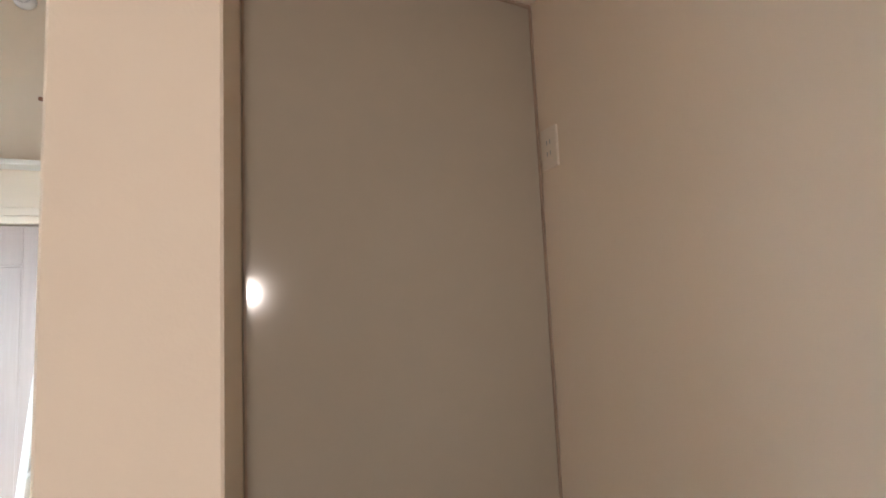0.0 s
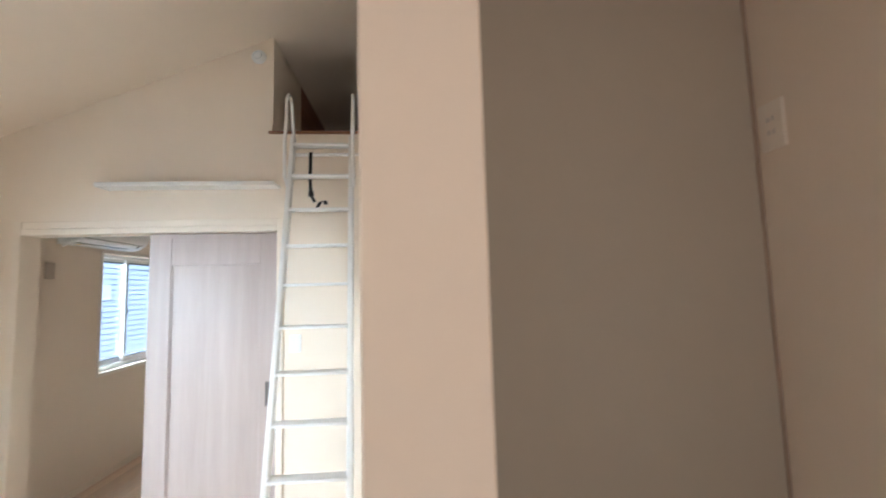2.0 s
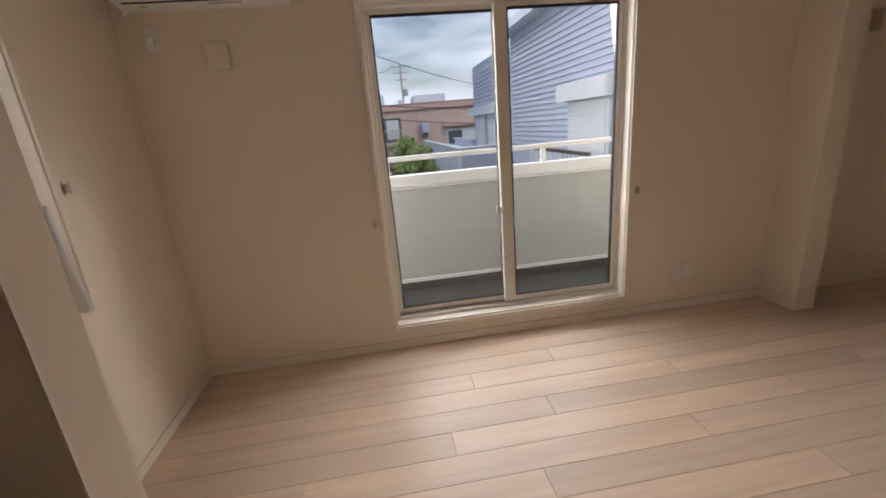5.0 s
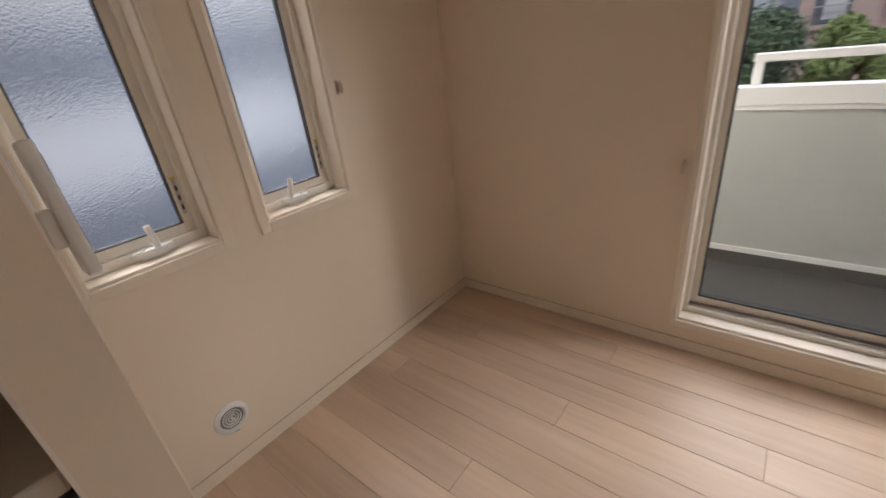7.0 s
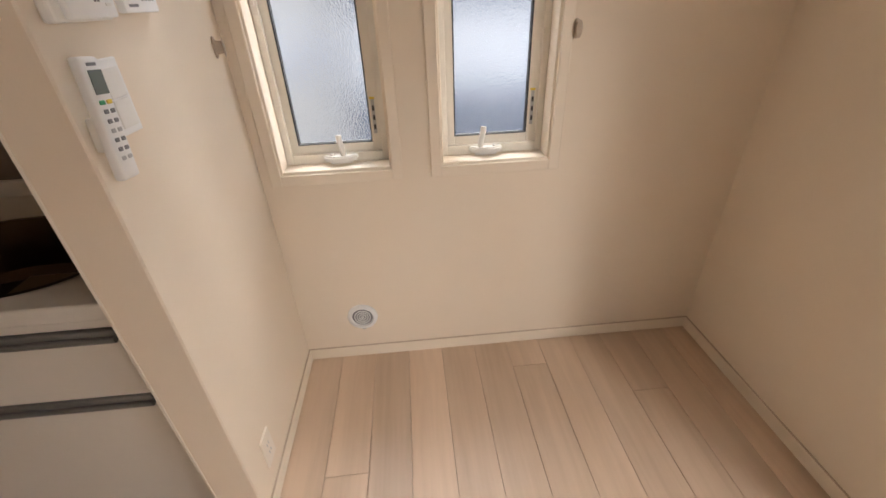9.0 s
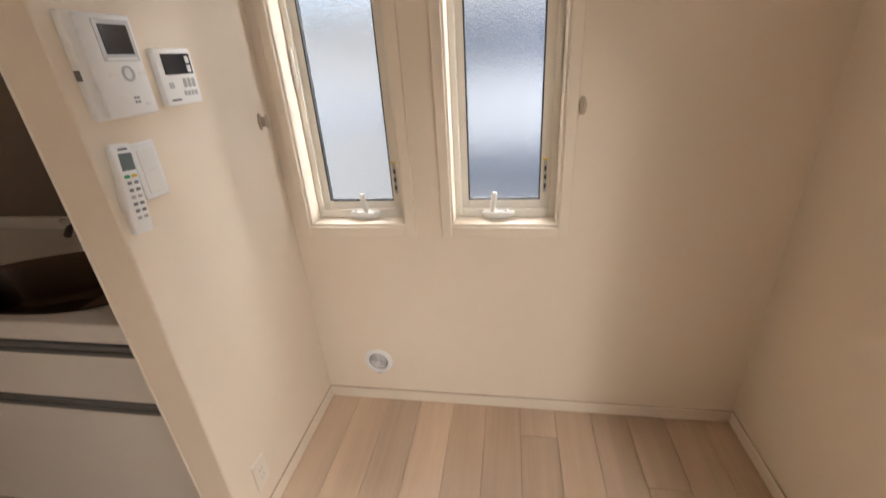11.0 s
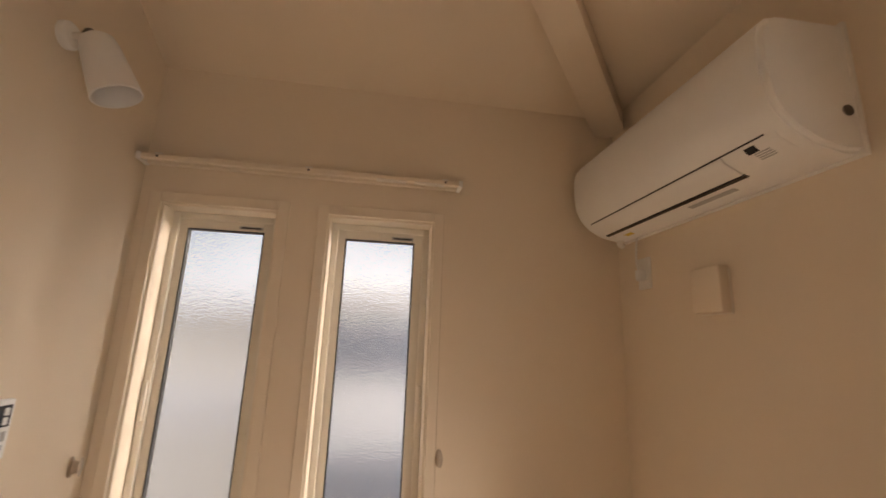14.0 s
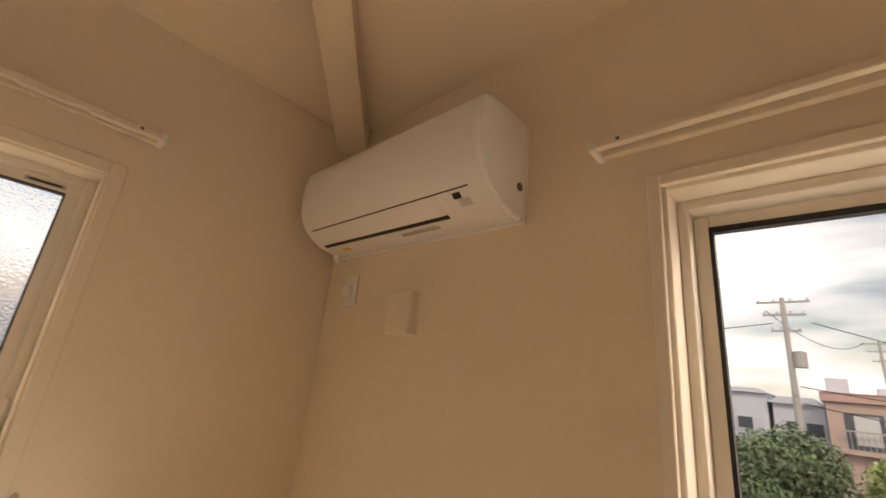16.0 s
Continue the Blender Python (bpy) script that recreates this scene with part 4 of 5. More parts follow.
# ---- kitchen ----
k = thing("kitchen_base_cabinet", "cream kitchen drawer unit with grey bar handles", "kitchen cabinet", "", "", (2.8, 0.35, FL))
part("body", boxes((1.975, 0.02, FL, 3.70, 0.640, 0.655)), CABINET, k)
part("plinth", boxes((1.975, 0.640, FL, 3.70, 0.652, 0.168), bevel=0.001), CABINET, k)
for x0, x1 in ((1.976, 2.835), (2.839, 3.698)):
    for z0, z1 in ((0.173, 0.496), (0.534, 0.716)):
        d = part("drawer", boxes((x0, 0.640, z0, x1, 0.660, z1), bevel=0.002), CABINET, k)
        part("handle", tube(boxes((x0, 0.644, z1 + 0.004, x1, 0.664, z1 + 0.034), bevel=0.006, seg=2), [(x0, 0.668, z1 + 0.010), (x1, 0.668, z1 + 0.010)], 0.008, 8), BAR, d, "grey metal bar handle", smooth=True)
    part("top_rail", boxes((x0, 0.640, 0.755, x1, 0.658, 0.798), bevel=0.002), CABINET, k)
# worktop with an oval sink cut
c = thing("kitchen_worktop", "cream worktop with moulded back edge", "worktop", "", "", (2.8, 0.35, 0.8))
bm = bmesh.new()
N = 64
SC, SA, SB = (2.40, 0.44), 0.365, 0.215


def sink_rim(k, grow=0.0, z=0.846):
    a = k * math.tau / N
    e = 0.72
    cx, sy = math.cos(a), math.sin(a)
    x = SC[0] + (SA + grow) * math.copysign(abs(cx) ** e, cx)
    y = SC[1] + (SB + grow) * math.copysign(abs(sy) ** e, sy) * (1.0 if sy > 0 else 1.0 - 1.5 * max(0.0, x - 2.45))
    return Vector((x, y, z))


rim = [bm.verts.new(sink_rim(i)) for i in range(N)]
out = []
for i in range(N):
    d = sink_rim(i) - Vector((*SC, 0.846))
    ts = [((3.70 if d.x > 0 else 1.929) - SC[0]) / d.x if abs(d.x) > 1e-6 else 9, ((0.688 if d.y > 0 else 0.004) - SC[1]) / d.y if abs(d.y) > 1e-6 else 9]
    s = min(ts)
    out.append(bm.verts.new((SC[0] + d.x * s, SC[1] + d.y * s, 0.846)))
for i in range(N):
    j = (i + 1) % N
    bm.faces.new((rim[i], rim[j], out[j], out[i]))
box(bm, 3.40, 0.005, 0.8452, 3.70, 0.686, 0.8462)
part("top", bm, COUNTER, c)
part("front_edge", boxes((1.929, 0.660, 0.798, 3.70, 0.690, 0.8455), bevel=0.006, seg=2), COUNTER, c)
part("upstand", boxes((1.929, 0.007, 0.8455, 3.70, 0.022, 0.90), bevel=0.003), COUNTER, c)
s = thing("kitchen_sink", "dark stainless steel sink sunk in the worktop", "sink", "", "", (*SC, 0.66))
bm = bmesh.new()
rings = []
for z, g in ((0.850, 0.012), (0.850, 0.0), (0.835, -0.008), (0.70, -0.022), (0.675, -0.05)):
    rings.append([bm.verts.new(sink_rim(i, g, z)) for i in range(N)])
for q0, q1 in zip(rings, rings[1:]):
    for i in range(N):
        bm.faces.new((q0[i], q0[(i + 1) % N], q1[(i + 1) % N], q1[i]))
bm.faces.new(rings[-1])
bmesh.ops.recalc_face_normals(bm, faces=bm.faces[:])
part("basin", bm, SINKSTEEL, s, smooth=True)
part("drain", lathe(bmesh.new(), [(0, 0), (0.055, 0), (0.058, 0.005), (0.05, 0.007), (0, 0.004)], pose(2.40, 0.36, 0.6755), 28), CHROME, s, smooth=True)
part("pocket", boxes((2.08, 0.44, 0.765, 2.30, 0.62, 0.780), bevel=0.006, seg=2), BRONZE, s, "bronze steel ledge in the basin")
f = thing("kitchen_tap", "dark chrome lever tap behind the sink", "tap", "", "", (2.72, 0.10, 0.846))
part("base", lathe(bmesh.new(), [(0, 0), (0.026, 0), (0.024, 0.03), (0.021, 0.05), (0, 0.055)], pose(2.72, 0.095, 0.846), 24), CHROME, f, smooth=True)
part("spout", tube(bmesh.new(), [(2.72, 0.095, 0.885), (2.70, 0.125, 0.905), (2.67, 0.17, 0.908), (2.645, 0.205, 0.895)], 0.013, 12), DARK_METAL, f, smooth=True)
part("lever", boxes((2.735, 0.085, 0.905, 2.80, 0.105, 0.918), bevel=0.004), CHROME, f)
b = thing("kitchen_backsplash", "grey-brown glossy backsplash panel behind the worktop", "backsplash", "", "structure", (2.8, 0, 0.9))
part("panel_sheet", boxes((1.928, 0.0, 0.900, 3.706, 0.006, 1.695)), BACKSPLASH, b)
part("edge_trim", boxes((1.928, 0.0, 1.695, 3.706, 0.009, 1.703)), SASH, b)
# small wall spot, added in place of a camera-borne light, aimed across the kitchen
l = thing("added_kitchen_lamp", "small lit spot lamp added on the kitchen wall for a carried light", "wall lamp", "", "", (2.90, 0, 1.59))
part("base", lathe(bmesh.new(), [(0, 0), (0.04, 0), (0.04, 0.015), (0.015, 0.03), (0.012, 0.05), (0, 0.05)], pose(2.90, 0.0, 1.59, -90), 24), PLASTIC, l, smooth=True)
part("housing", lathe(bmesh.new(), [(0, 0.045), (0.046, 0.045), (0.050, 0.13), (0.047, 0.13), (0.044, 0.10), (0, 0.10)], pose(2.90, 0.0, 1.59, -90), 28), PLASTIC, l, smooth=True)
part("lens", lathe(bmesh.new(), [(0, 0.101), (0.043, 0.101), (0.043, 0.104), (0, 0.108)], pose(2.90, 0.0, 1.59, -90), 24), glow("added_lamp_lens", (1.0, 0.78, 0.66), 8.0), l, smooth=True)
lamp = new("added_lamp_beam", bpy.data.lights.new("added_lamp_beam", "SPOT"))
lamp.data.energy, lamp.data.color, lamp.data.shadow_soft_size = 21.0, (1.0, 0.69, 0.52), 0.04
lamp.data.spot_size, lamp.data.spot_blend = radians(108), 1.0
lamp.matrix_world = look((2.90, 0.14, 1.59), (2.92, 1.5, 1.62))

# ---- balcony ----
structure("balcony_floor", boxes((-1.05, -0.4, -0.3, -0.14, 6.4, -0.055)), BALFLOOR, "dark grey balcony floor", "balcony floor")
b = thing("balcony_parapet", "pale grey balcony parapet with white cap and handrail", "parapet", "", "structure", (-1.1, 2.5, -0.3))
part("upstand", boxes((-1.12, -0.4, -0.3, -1.035, 6.4, 0.020)), BALFLOOR, b)
part("panel", boxes((-1.11, -0.4, 0.052, -1.05, 6.4, 0.91)), CONCRETE, b)
part("drip_trim", boxes((-1.12, -0.4, 0.016, -1.042, 6.4, 0.054), bevel=0.002), RAILWHITE, b)
part("cap", boxes((-1.14, -0.4, 0.905, -1.025, 6.4, 1.0), bevel=0.004), RAILWHITE, b)
part("cap_lip", boxes((-1.042, -0.4, 0.880, -1.036, 6.4, 0.907)), RAILWHITE, b)
part("handrail", boxes((-1.115, 1.27, 1.120, -1.060, 6.4, 1.162), bevel=0.006, seg=2), RAILWHITE, b)
for y in (1.295, 2.70, 4.1, 5.5):
    part("rail_post", boxes((-1.105, y - 0.022, 0.998, -1.070, y + 0.022, 1.128), bevel=0.003), RAILWHITE, b)

# ---- outside ----
GROUND = -3.1
structure("ground", boxes((-400, -400, GROUND - 0.2, 400, 400, GROUND)), ASPHALT, "grey street ground", "ground")
structure("house_shell", boxes((-0.30, -0.30, GROUND, -0.145, 7.3, -0.31), (-0.145, -0.30, GROUND, 3.85, -0.145, -0.31), (-1.12, -0.4, -0.5, -0.30, 6.4, -0.31)), PLASTER, "pale plaster outer wall of this house", "wall")


def shutter_window(parent, x0, x1, z0, z1, y, axis="y"):
    """A far window with a shutter box above it, on a wall facing -y or +x."""
    def bx(a0, a1, d0, d1, e0, e1):
        return boxes((a0, y - d1, e0, a1, y - d0, e1)) if axis == "y" else boxes((y + d0, a0, e0, y + d1, a1, e1))
    w = part("window", bx(x0, x1, 0.0, 0.05, z0, z1), SIDING_TRIM, parent)
    part("pane", bx(x0 + 0.08, x1 - 0.08, 0.048, 0.056, z0 + 0.08, z1 - 0.06), SHUTTER, w)
    for i in range(14):
        e = z0 + 0.1 + (z1 - z0 - 0.2) * i / 14
        part("slat", bx(x0 + 0.08, x1 - 0.08, 0.056, 0.066, e, e + (z1 - z0) / 20), SHUTTER, w)
    part("shutter_box", bx(x0 - 0.12, x1 + 0.12, 0.0, 0.22, z1 - 0.02, z1 + 0.26), SIDING_TRIM, w)


def siding(parent, axis, face, a0, a1, z0, z1, step=0.105):
    """Lapped siding boards, each tilted out at its lower edge."""
    n = int((z1 - z0) / step)
    for i in range(n):
        e = z0 + i * step
        bm = bmesh.new()
        if axis == "y":
            prism(bm, [(face, e), (face - 0.030, e), (face - 0.003, e + step), (face, e + step)], "x", a0, a1)
        else:
            prism(bm, [(face, e), (face + 0.030, e), (face + 0.003, e + step), (face, e + step)], "y", a0, a1)
        part("board", bm, SIDING, parent)


h = thing("siding_house", "two-storey house with blue-grey lapped siding", "house", "", "", (-6, 8, GROUND))
part("wall", boxes((-8.0, 4.63, GROUND, -3.03, 13.0, 3.3)), SIDING, h)
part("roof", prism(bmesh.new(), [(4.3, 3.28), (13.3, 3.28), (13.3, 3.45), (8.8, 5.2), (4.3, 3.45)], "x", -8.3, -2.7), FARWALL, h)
siding(h, "y", 4.63, -8.0, -3.03, -1.2, 3.3)
siding(h, "x", -3.03, 4.63, 13.0, -0.8, 3.3)
part("corner_board", boxes((-3.06, 4.585, GROUND, -2.985, 4.66, 3.3)), SIDING_TRIM, h)
shutter_window(h, -4.65, -3.28, 0.2, 1.62, 4.61)
shutter_window(h, 7.6, 9.2, 0.3, 1.55, -3.01, "x")
g = thing("siding_annex", "blue-grey annex with white cornice and windows", "house", "", "", (-11, 6, GROUND))
part("wall", boxes((-13.5, 4.9, GROUND, -9.6, 12.0, 3.3), (-9.6, 4.9, GROUND, -8.02, 12.0, 2.3)), SIDING, g)
siding(g, "y", 4.9, -13.5, -9.6, -0.8, 3.2, 0.13)
siding(g, "y", 4.9, -9.6, -8.02, -0.8, 2.2, 0.13)
part("flat_roof_edge", boxes((-9.62, 4.82, 2.3, -8.0, 5.0, 2.38)), SIDING_TRIM, g)
part("cornice", boxes((-13.6, 4.65, 1.62, -8.02, 4.9, 1.9)), SIDING_TRIM, g)
for x in (-13.0, -11.3, -9.7):
    w = part("window", boxes((x, 4.82, 0.1, x + 1.3, 4.9, 1.6)), SIDING_TRIM, g)
    part("pane", boxes((x + 0.1, 4.80, 0.2, x + 0.6, 4.83, 1.5)), SHUTTER, w)
    part("pane", boxes((x + 0.7, 4.80, 0.2, x + 1.2, 4.83, 1.5)), SHUTTER, w)
t = thing("siding_terrace", "blue-grey sided roof terrace with pale coping", "terrace", "", "", (-12, 4, GROUND))
part("wall", boxes((-17.5, 3.3, GROUND, -8.62, 4.88, 0.30), (-17.5, 3.3, 0.30, -8.62, 3.42, 0.72), (-8.74, 3.42, 0.30, -8.62, 4.88, 0.72), (-17.5, 4.76, 0.30, -13.6, 4.88, 0.72)), FARWALL, t)
siding(t, "x", -8.62, 3.36, 4.88, -1.0, 0.70)
part("coping", boxes((-17.55, 3.26, 0.72, -8.58, 3.46, 0.78), (-8.78, 3.46, 0.72, -8.58, 4.88, 0.78), (-17.55, 4.70, 0.72, -13.6, 4.89, 0.78), bevel=0.008), SIDING_TRIM, t)
t = thing("terrace_fence", "dark slatted railing by the neighbouring house", "fence", "", "", (-4.5, 4.2, -0.2))
part("top_bar", boxes((-5.4, 4.15, 0.80, -3.1, 4.20, 0.85)), DARK_METAL, t)
for i in range(16):
    part("bar", boxes((-5.4 + 0.15 * i, 4.16, -0.2, -5.37 + 0.15 * i, 4.19, 0.80)), SIDING_TRIM, t)
part("base", boxes((-5.45, 4.1, GROUND, -3.05, 4.25, -0.2)), SIDING, t)

h = thing("brown_building", "long brown rendered apartment block with red parapet edge", "building", "", "", (-34, 6, GROUND))
part("wall", boxes((-42.0, 0.8, GROUND, -33.0, 26.0, 3.0)), BROWN, h)
part("parapet_edge", boxes((-42.1, 0.6, 2.78, -32.8, 26.1, 3.24), bevel=0.02), RED_EDGE, h)
part("parapet_flashing", boxes((-42.1, 0.58, 3.24, -32.75, 26.1, 3.30)), RED_EDGE, h)
part("roof_hut", boxes((-40, 4.6, 3.3, -36, 7.4, 4.1), (-39, 3.3, 3.3, -37, 3.8, 3.9), (-38, 0.9, 3.3, -36, 2.0, 4.3)), FARWALL, h)
recess = part("balcony_recess", boxes((-33.03, 1.5, 0.35, -32.97, 3.1, 2.25)), DARKWIN, h)
part("recess_pane", boxes((-32.97, 1.9, 0.6, -32.93, 2.9, 2.1)), SHUTTER, recess)
part("railing_bar", boxes((-32.62, 1.4, 1.25, -32.56, 3.3, 1.33)), POLE, recess)
for k in range(9):
    part("railing_post", boxes((-32.61, 1.4 + 0.23 * k, 0.2, -32.57, 1.44 + 0.23 * k, 1.25)), POLE, recess)
part("slab", boxes((-33.0, 1.2, 0.1, -32.5, 3.4, 0.3)), BROWN, recess)
part("cooler_unit", boxes((-33.0, 4.74, 0.95, -32.5, 5.3, 1.7), bevel=0.02), SIDING, h)
part("cooler_bracket", boxes((-33.0, 4.8, 0.55, -32.6, 5.2, 0.92)), DARKWIN, h)
part("gutter_pipe", boxes((-33.0, 4.42, GROUND, -32.9, 4.50, 2.75)), RED_EDGE, h)
for y0, y1, z0, z1 in ((6.8, 9.6, -0.3, 1.05), (13, 16, -0.3, 1.05), (5.0, 7.2, -2.9, -1.5)):
    w = part("window", boxes((-33.0, y0, z0, -32.92, y1, z1)), SIDING_TRIM, h)
    part("pane", boxes((-32.93, y0 + 0.15, z0 + 0.15, -32.90, (y0 + y1) / 2 - 0.1, z1 - 0.15)), DARKWIN, w)
    part("pane", boxes((-32.93, (y0 + y1) / 2 + 0.1, z0 + 0.15, -32.90, y1 - 0.15, z1 - 0.15)), FARWALL, w)
    part("awning", boxes((-33.0, y0 - 0.2, z1 + 0.22, -32.55, y1 + 0.3, z1 + 0.5)), BROWN, w)

rnd = random.Random(4)
for i in range(26):
    y = -70 + i * 5.2 + rnd.uniform(-1.5, 1.5)
    if -1.5 < y < 22 and i % 2:
        continue
    x = -rnd.uniform(48, 75)
    wd, ht = rnd.uniform(4, 8), rnd.uniform(-0.8, 2.0)
    f = thing("far_house", "distant house in the skyline, paled by haze put into its colour", "house", "far skyline houses", "", (x, y, GROUND))
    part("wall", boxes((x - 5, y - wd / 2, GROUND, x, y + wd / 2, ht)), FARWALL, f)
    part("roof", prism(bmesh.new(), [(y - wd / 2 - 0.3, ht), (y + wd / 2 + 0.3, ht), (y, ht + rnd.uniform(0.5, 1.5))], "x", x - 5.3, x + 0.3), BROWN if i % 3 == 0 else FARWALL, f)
    for q in range(2):
        part("window", boxes((x, y - wd / 3 + q * wd / 2.5, ht - 2.2, x + 0.05, y - wd / 3 + q * wd / 2.5 + 1.2, ht - 0.9)), DARKWIN, f)

for y0, y1, ht, rise, wins in ((-11.5, -2.6, 3.2, 0.35, (-9.5, -7.0, -4.6)), (-2.3, 0.6, 2.6, 0.5, (-1.7, -0.6))):
    f = thing("grey_house", "pale grey-blue house with low roof beyond the hedge", "house", "grey houses", "", (-40, 0.5 * (y0 + y1), GROUND))
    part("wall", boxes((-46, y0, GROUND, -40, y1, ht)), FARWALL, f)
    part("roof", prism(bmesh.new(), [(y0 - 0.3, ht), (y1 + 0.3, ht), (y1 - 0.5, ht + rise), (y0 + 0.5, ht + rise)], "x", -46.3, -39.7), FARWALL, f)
    for a in wins:
        w = part("window", boxes((-40, a, 0.5, -39.93, a + 1.1, 1.5)), SIDING_TRIM, f)
        part("pane", boxes((-39.94, a + 0.1, 0.6, -39.90, a + 1.0, 1.4)), DARKWIN, w)


def utility_pole(x, y, top, label):
    p = thing("utility_pole", label, "utility pole", "utility poles", "", (x, y, GROUND))
    part("pole", lathe(bmesh.new(), [(0.17, 0), (0.10, top - GROUND), (0, top - GROUND)], pose(x, y, GROUND), 14), POLE, p, smooth=True)
    for z, w in ((top - 0.25, 1.0), (top - 0.85, 0.8), (top - 1.6, 0.55)):
        arm = part("cross_arm", boxes((x - 0.05, y - w, z, x + 0.05, y + w, z + 0.09)), POLE, p)
        for s in (-0.9, -0.3, 0.3, 0.9):
            part("insulator", lathe(bmesh.new(), [(0, 0), (0.05, 0), (0.05, 0.12), (0, 0.14)], pose(x, y + s * w, z + 0.09), 8), SIDING_TRIM, arm)
    part("transformer", lathe(bmesh.new(), [(0, 0), (0.25, 0), (0.25, 0.7), (0, 0.75)], pose(x + 0.05, y + 0.35, top - 3.2), 16), POLE, p, smooth=True)
    part("lamp_arm", boxes((x, y, top - 4.4, x + 0.9, y + 0.06, top - 4.32)), POLE, p)
    return p


utility_pole(-24.0, 0.05, 7.0, "concrete utility pole with crossarms and transformer")
utility_pole(-46.0, 4.3, 8.0, "distant utility pole above the roofs")
for i, (a, b, sag) in enumerate((((-24, -0.6, 6.4), (-46, 3.4, 7.8), 1.0), ((-24, 1.0, 5.8), (-60, 30, 6.2), 1.6), ((-24, -0.4, 5.8), (-20, -30, 6.0), 1.2), ((-24, 0.25, 3.0), (-10, 24, 2.6), 1.0), ((-24, 0.25, 2.3), (-12, 20, 1.4), 0.8))):
    a, b = Vector(a), Vector(b)
    pts = [a.lerp(b, k / 14) - Vector((0, 0, sag * 4 * (k / 14) * (1 - k / 14))) for k in range(15)]
    ob = link("overhead_cable", tube(bmesh.new(), pts, 0.022, 6), CABLE)
    tagged(ob, "sagging black overhead cable between poles", "cable", "overhead cables")


def tree(x, y, top, rx, rz, mat, leaves, seed, label):
    """Tapered trunk, limbs and a crown of many single leaves with gaps."""
    r = random.Random(seed)
    t = thing("tree", label, "tree", "", "", (x, y, GROUND))
    cz = top - rz
    bm = bmesh.new()
    tube(bm, [(x, y, GROUND), (x + 0.05, y - 0.04, GROUND + 1.0), (x, y + 0.05, cz - rz * 0.4), (x, y, cz + rz * 0.4)], 0.11, 10)
    part("trunk", bm, BARK, t, smooth=True)
    lobes = []
    for i in range(46):
        a, b = r.uniform(0, math.tau), math.asin(r.uniform(-0.75, 1))
        k = r.uniform(0.45, 0.82)
        lobes.append((Vector((x + rx * k * math.cos(b) * math.cos(a), y + rx * k * math.cos(b) * math.sin(a), cz + rz * k * math.sin(b))), r.uniform(0.24, 0.40) * rx))
    for c, q in lobes[:9]:
        part("limb", tube(bmesh.new(), [(x, y, cz - rz * 0.5), (Vector((x, y, cz - rz * 0.2)) + c) / 2, c], 0.03, 6), BARK, t)
    vs, fs = [], []
    for i in range(leaves):
        c, q = lobes[r.randrange(len(lobes))]
        d = Vector((r.gauss(0, 1), r.gauss(0, 1), r.gauss(0, 1))).normalized()
        p = c + d * q * r.uniform(0.7, 1.05)
        n = (d + Vector((r.gauss(0, 0.5), r.gauss(0, 0.5), r.gauss(0.3, 0.5)))).normalized()
        s = n.cross(Vector((r.gauss(0, 1), r.gauss(0, 1), 0.3))).normalized()
        u = n.cross(s)
        L = r.uniform(0.035, 0.068)
        k = len(vs)
        vs += [p - s * L, p + u * L * 0.5 + n * 0.01, p + s * L, p - u * L * 0.5 + n * 0.01]
        fs.append((k, k + 1, k + 2, k + 3))
    me = bpy.data.meshes.new("crown")
    me.from_pydata([v - Vector((x, y, GROUND)) for v in vs], [], fs)
    me.materials.append(mat)
    ob = new("crown", me)
    ob.parent = t
    return t


tree(-9.6, 2.14, 1.22, 0.70, 0.95, LEAF_LIGHT, 12000, 3, "round clipped light green garden tree")
tree(-10.3, 0.25, 1.62, 1.55, 1.8, LEAF_DARK, 22000, 5, "dense dark green evergreen tree")

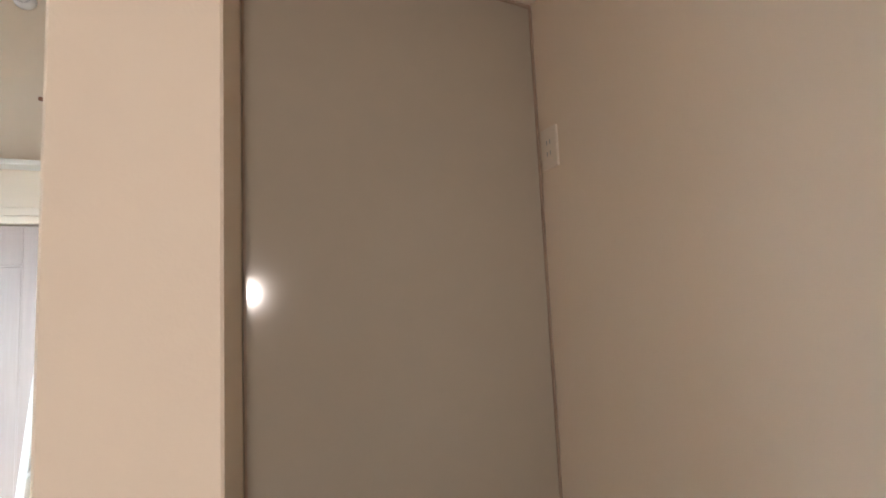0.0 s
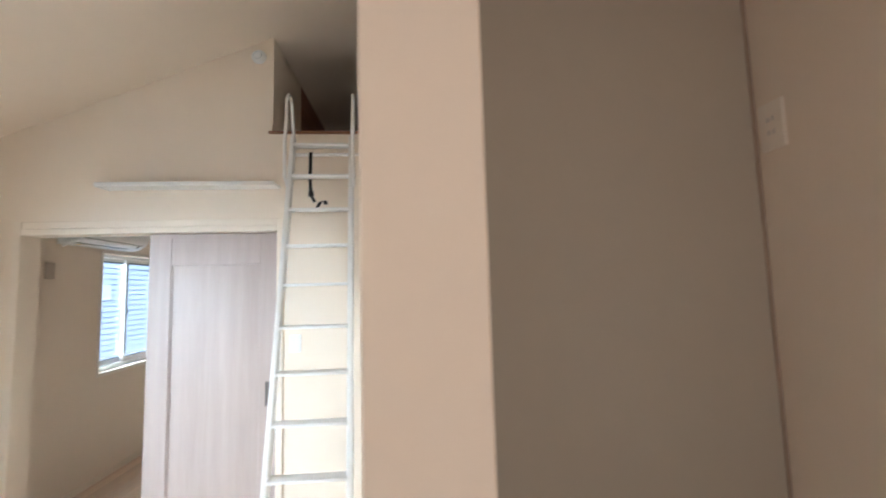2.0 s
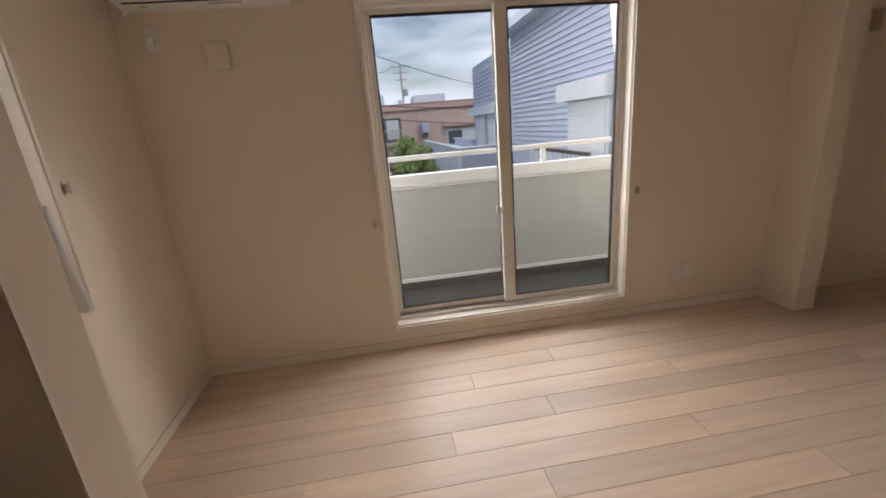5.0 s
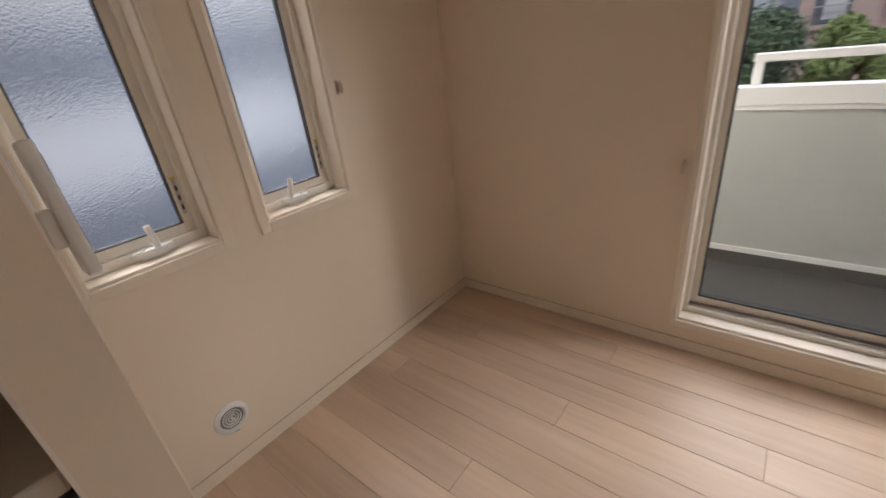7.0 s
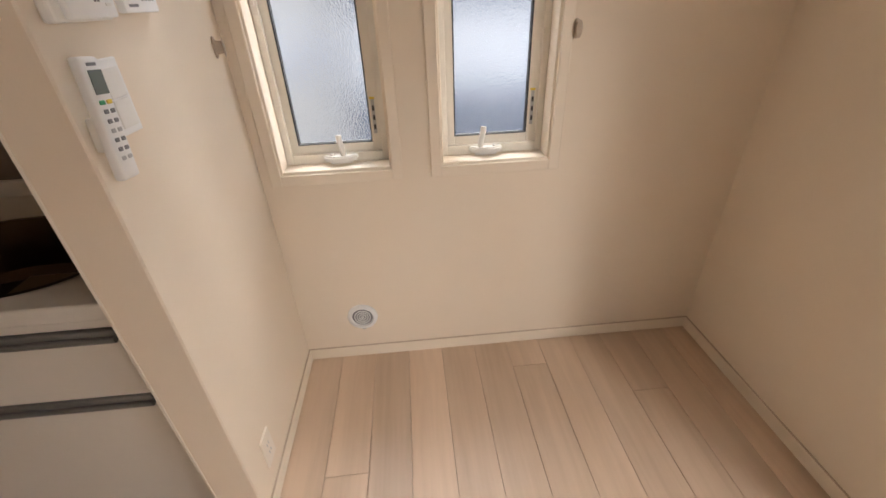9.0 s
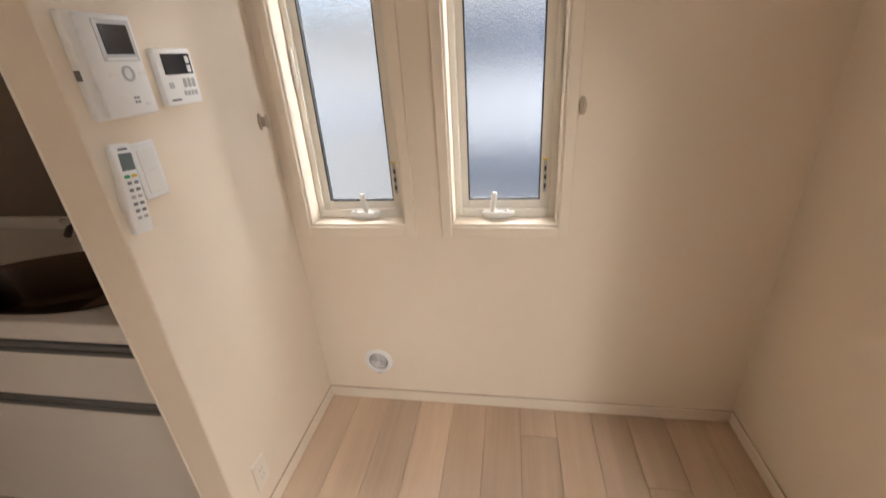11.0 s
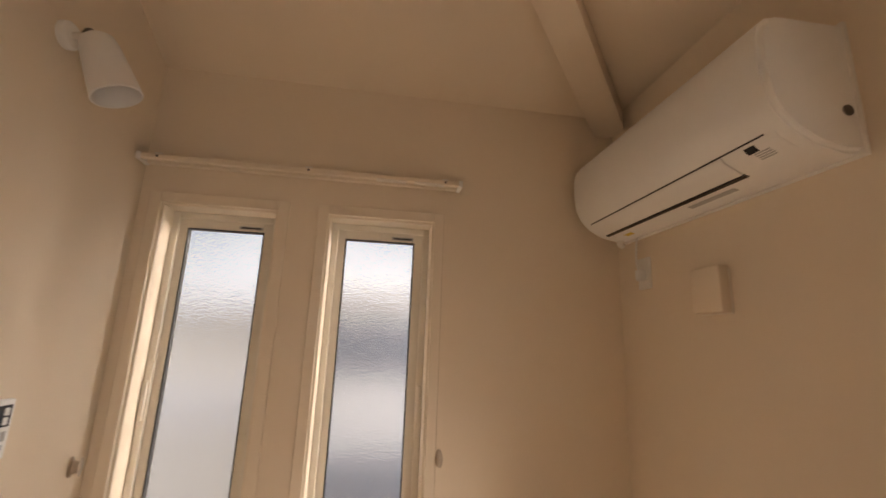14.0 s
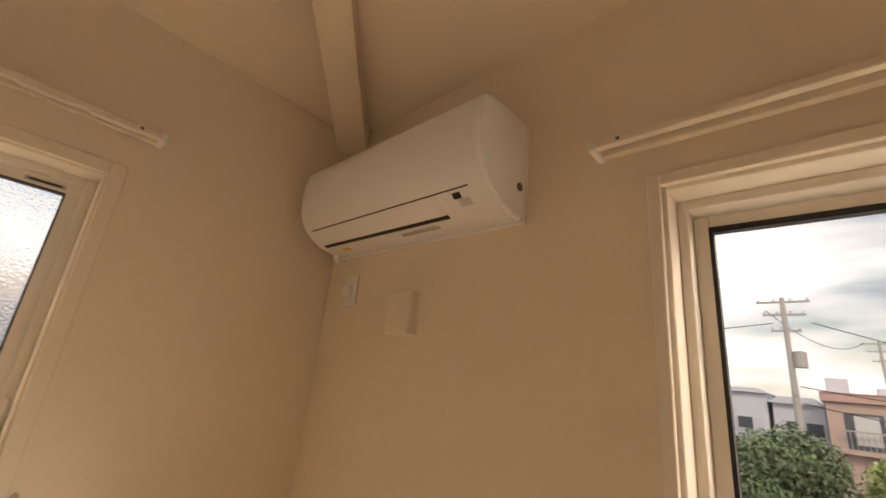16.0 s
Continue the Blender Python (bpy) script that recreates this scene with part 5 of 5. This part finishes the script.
# neighbour to the south, seen through the frosted panes
h = thing("south_house", "neighbouring pale house close by with dark roof edges", "house", "", "", (-1.5, -4, GROUND))
part("wall", boxes((0.5, -8.0, GROUND, 1.78, -2.6, 2.05)), SOUTH_WALL, h)
part("side_wall", boxes((-6.0, -8.0, GROUND, 0.5, -2.62, 2.05)), SOUTH_WALL, h)
part("eave", boxes((-6.4, -8.4, 2.05, 1.80, -2.4, 2.15)), SIDING_TRIM, h)
part("window_band", boxes((-4.0, -2.6, 1.36, 1.74, -2.55, 1.76)), BLURWALL, h)
part("lower_band", boxes((-6.0, -2.6, 0.12, 1.76, -2.54, 0.62)), BLURWALL, h)
h = thing("south_fence_house", "pale house wall further off to the south", "house", "", "", (4, -7, GROUND))
part("wall", boxes((1.9, -10.0, GROUND, 12.0, -3.4, 1.9)), SHUTTER, h)
part("roof", boxes((1.85, -10.2, 1.9, 12.2, -3.2, 2.0)), FARWALL, h)
part("shutter_band", boxes((2.0, -3.4, 0.7, 6.0, -3.34, 1.1)), FARWALL, h)

# ---- floor planks ----
PW = 0.1535
rnd = random.Random(11)
LEN = 1.82
plank_mesh = {}


def plank(x0, x1, y0, y1):
    key = (round(x1 - x0, 4), round(y1 - y0, 3))
    if key not in plank_mesh:
        w, l = key
        bm = bmesh.new()
        e = 0.0012
        lo = [bm.verts.new(p) for p in ((e * 0.5, e * 0.5, -0.012), (w - e * 0.5, e * 0.5, -0.012), (w - e * 0.5, l - e * 0.5, -0.012), (e * 0.5, l - e * 0.5, -0.012))]
        md = [bm.verts.new((v.co.x, v.co.y, -0.0012)) for v in lo]
        hi = [bm.verts.new((v.co.x + (e if v.co.x < w / 2 else -e), v.co.y + (e if v.co.y < l / 2 else -e), 0.0)) for v in lo]
        for q0, q1 in ((lo, md), (md, hi)):
            for i in range(4):
                bm.faces.new((q0[i], q0[(i + 1) % 4], q1[(i + 1) % 4], q1[i]))
        bm.faces.new(hi)
        me = bpy.data.meshes.new("plank")
        bm.to_mesh(me)
        bm.free()
        me.materials.append(FLOORWOOD)
        plank_mesh[key] = me
    ob = new("plank", plank_mesh[key])
    ob.location = (x0, y0, FL)
    ob.parent = floor


x = 0.2745 - 2 * PW
col = 0
while x < EX:
    x0, x1 = max(x, 0.0), min(x + PW, EX)
    y = -((col * 0.67 + rnd.choice((0, 0.13))) % LEN)
    ymax = 7.0 if x < 2.8 else 2.03
    while y < ymax:
        y0, y1 = max(y, 0.0), min(y + LEN, ymax)
        if y1 - y0 > 0.01 and x1 - x0 > 0.01:
            plank(x0, x1, y0, y1)
        y += LEN
    x += PW
    col += 1
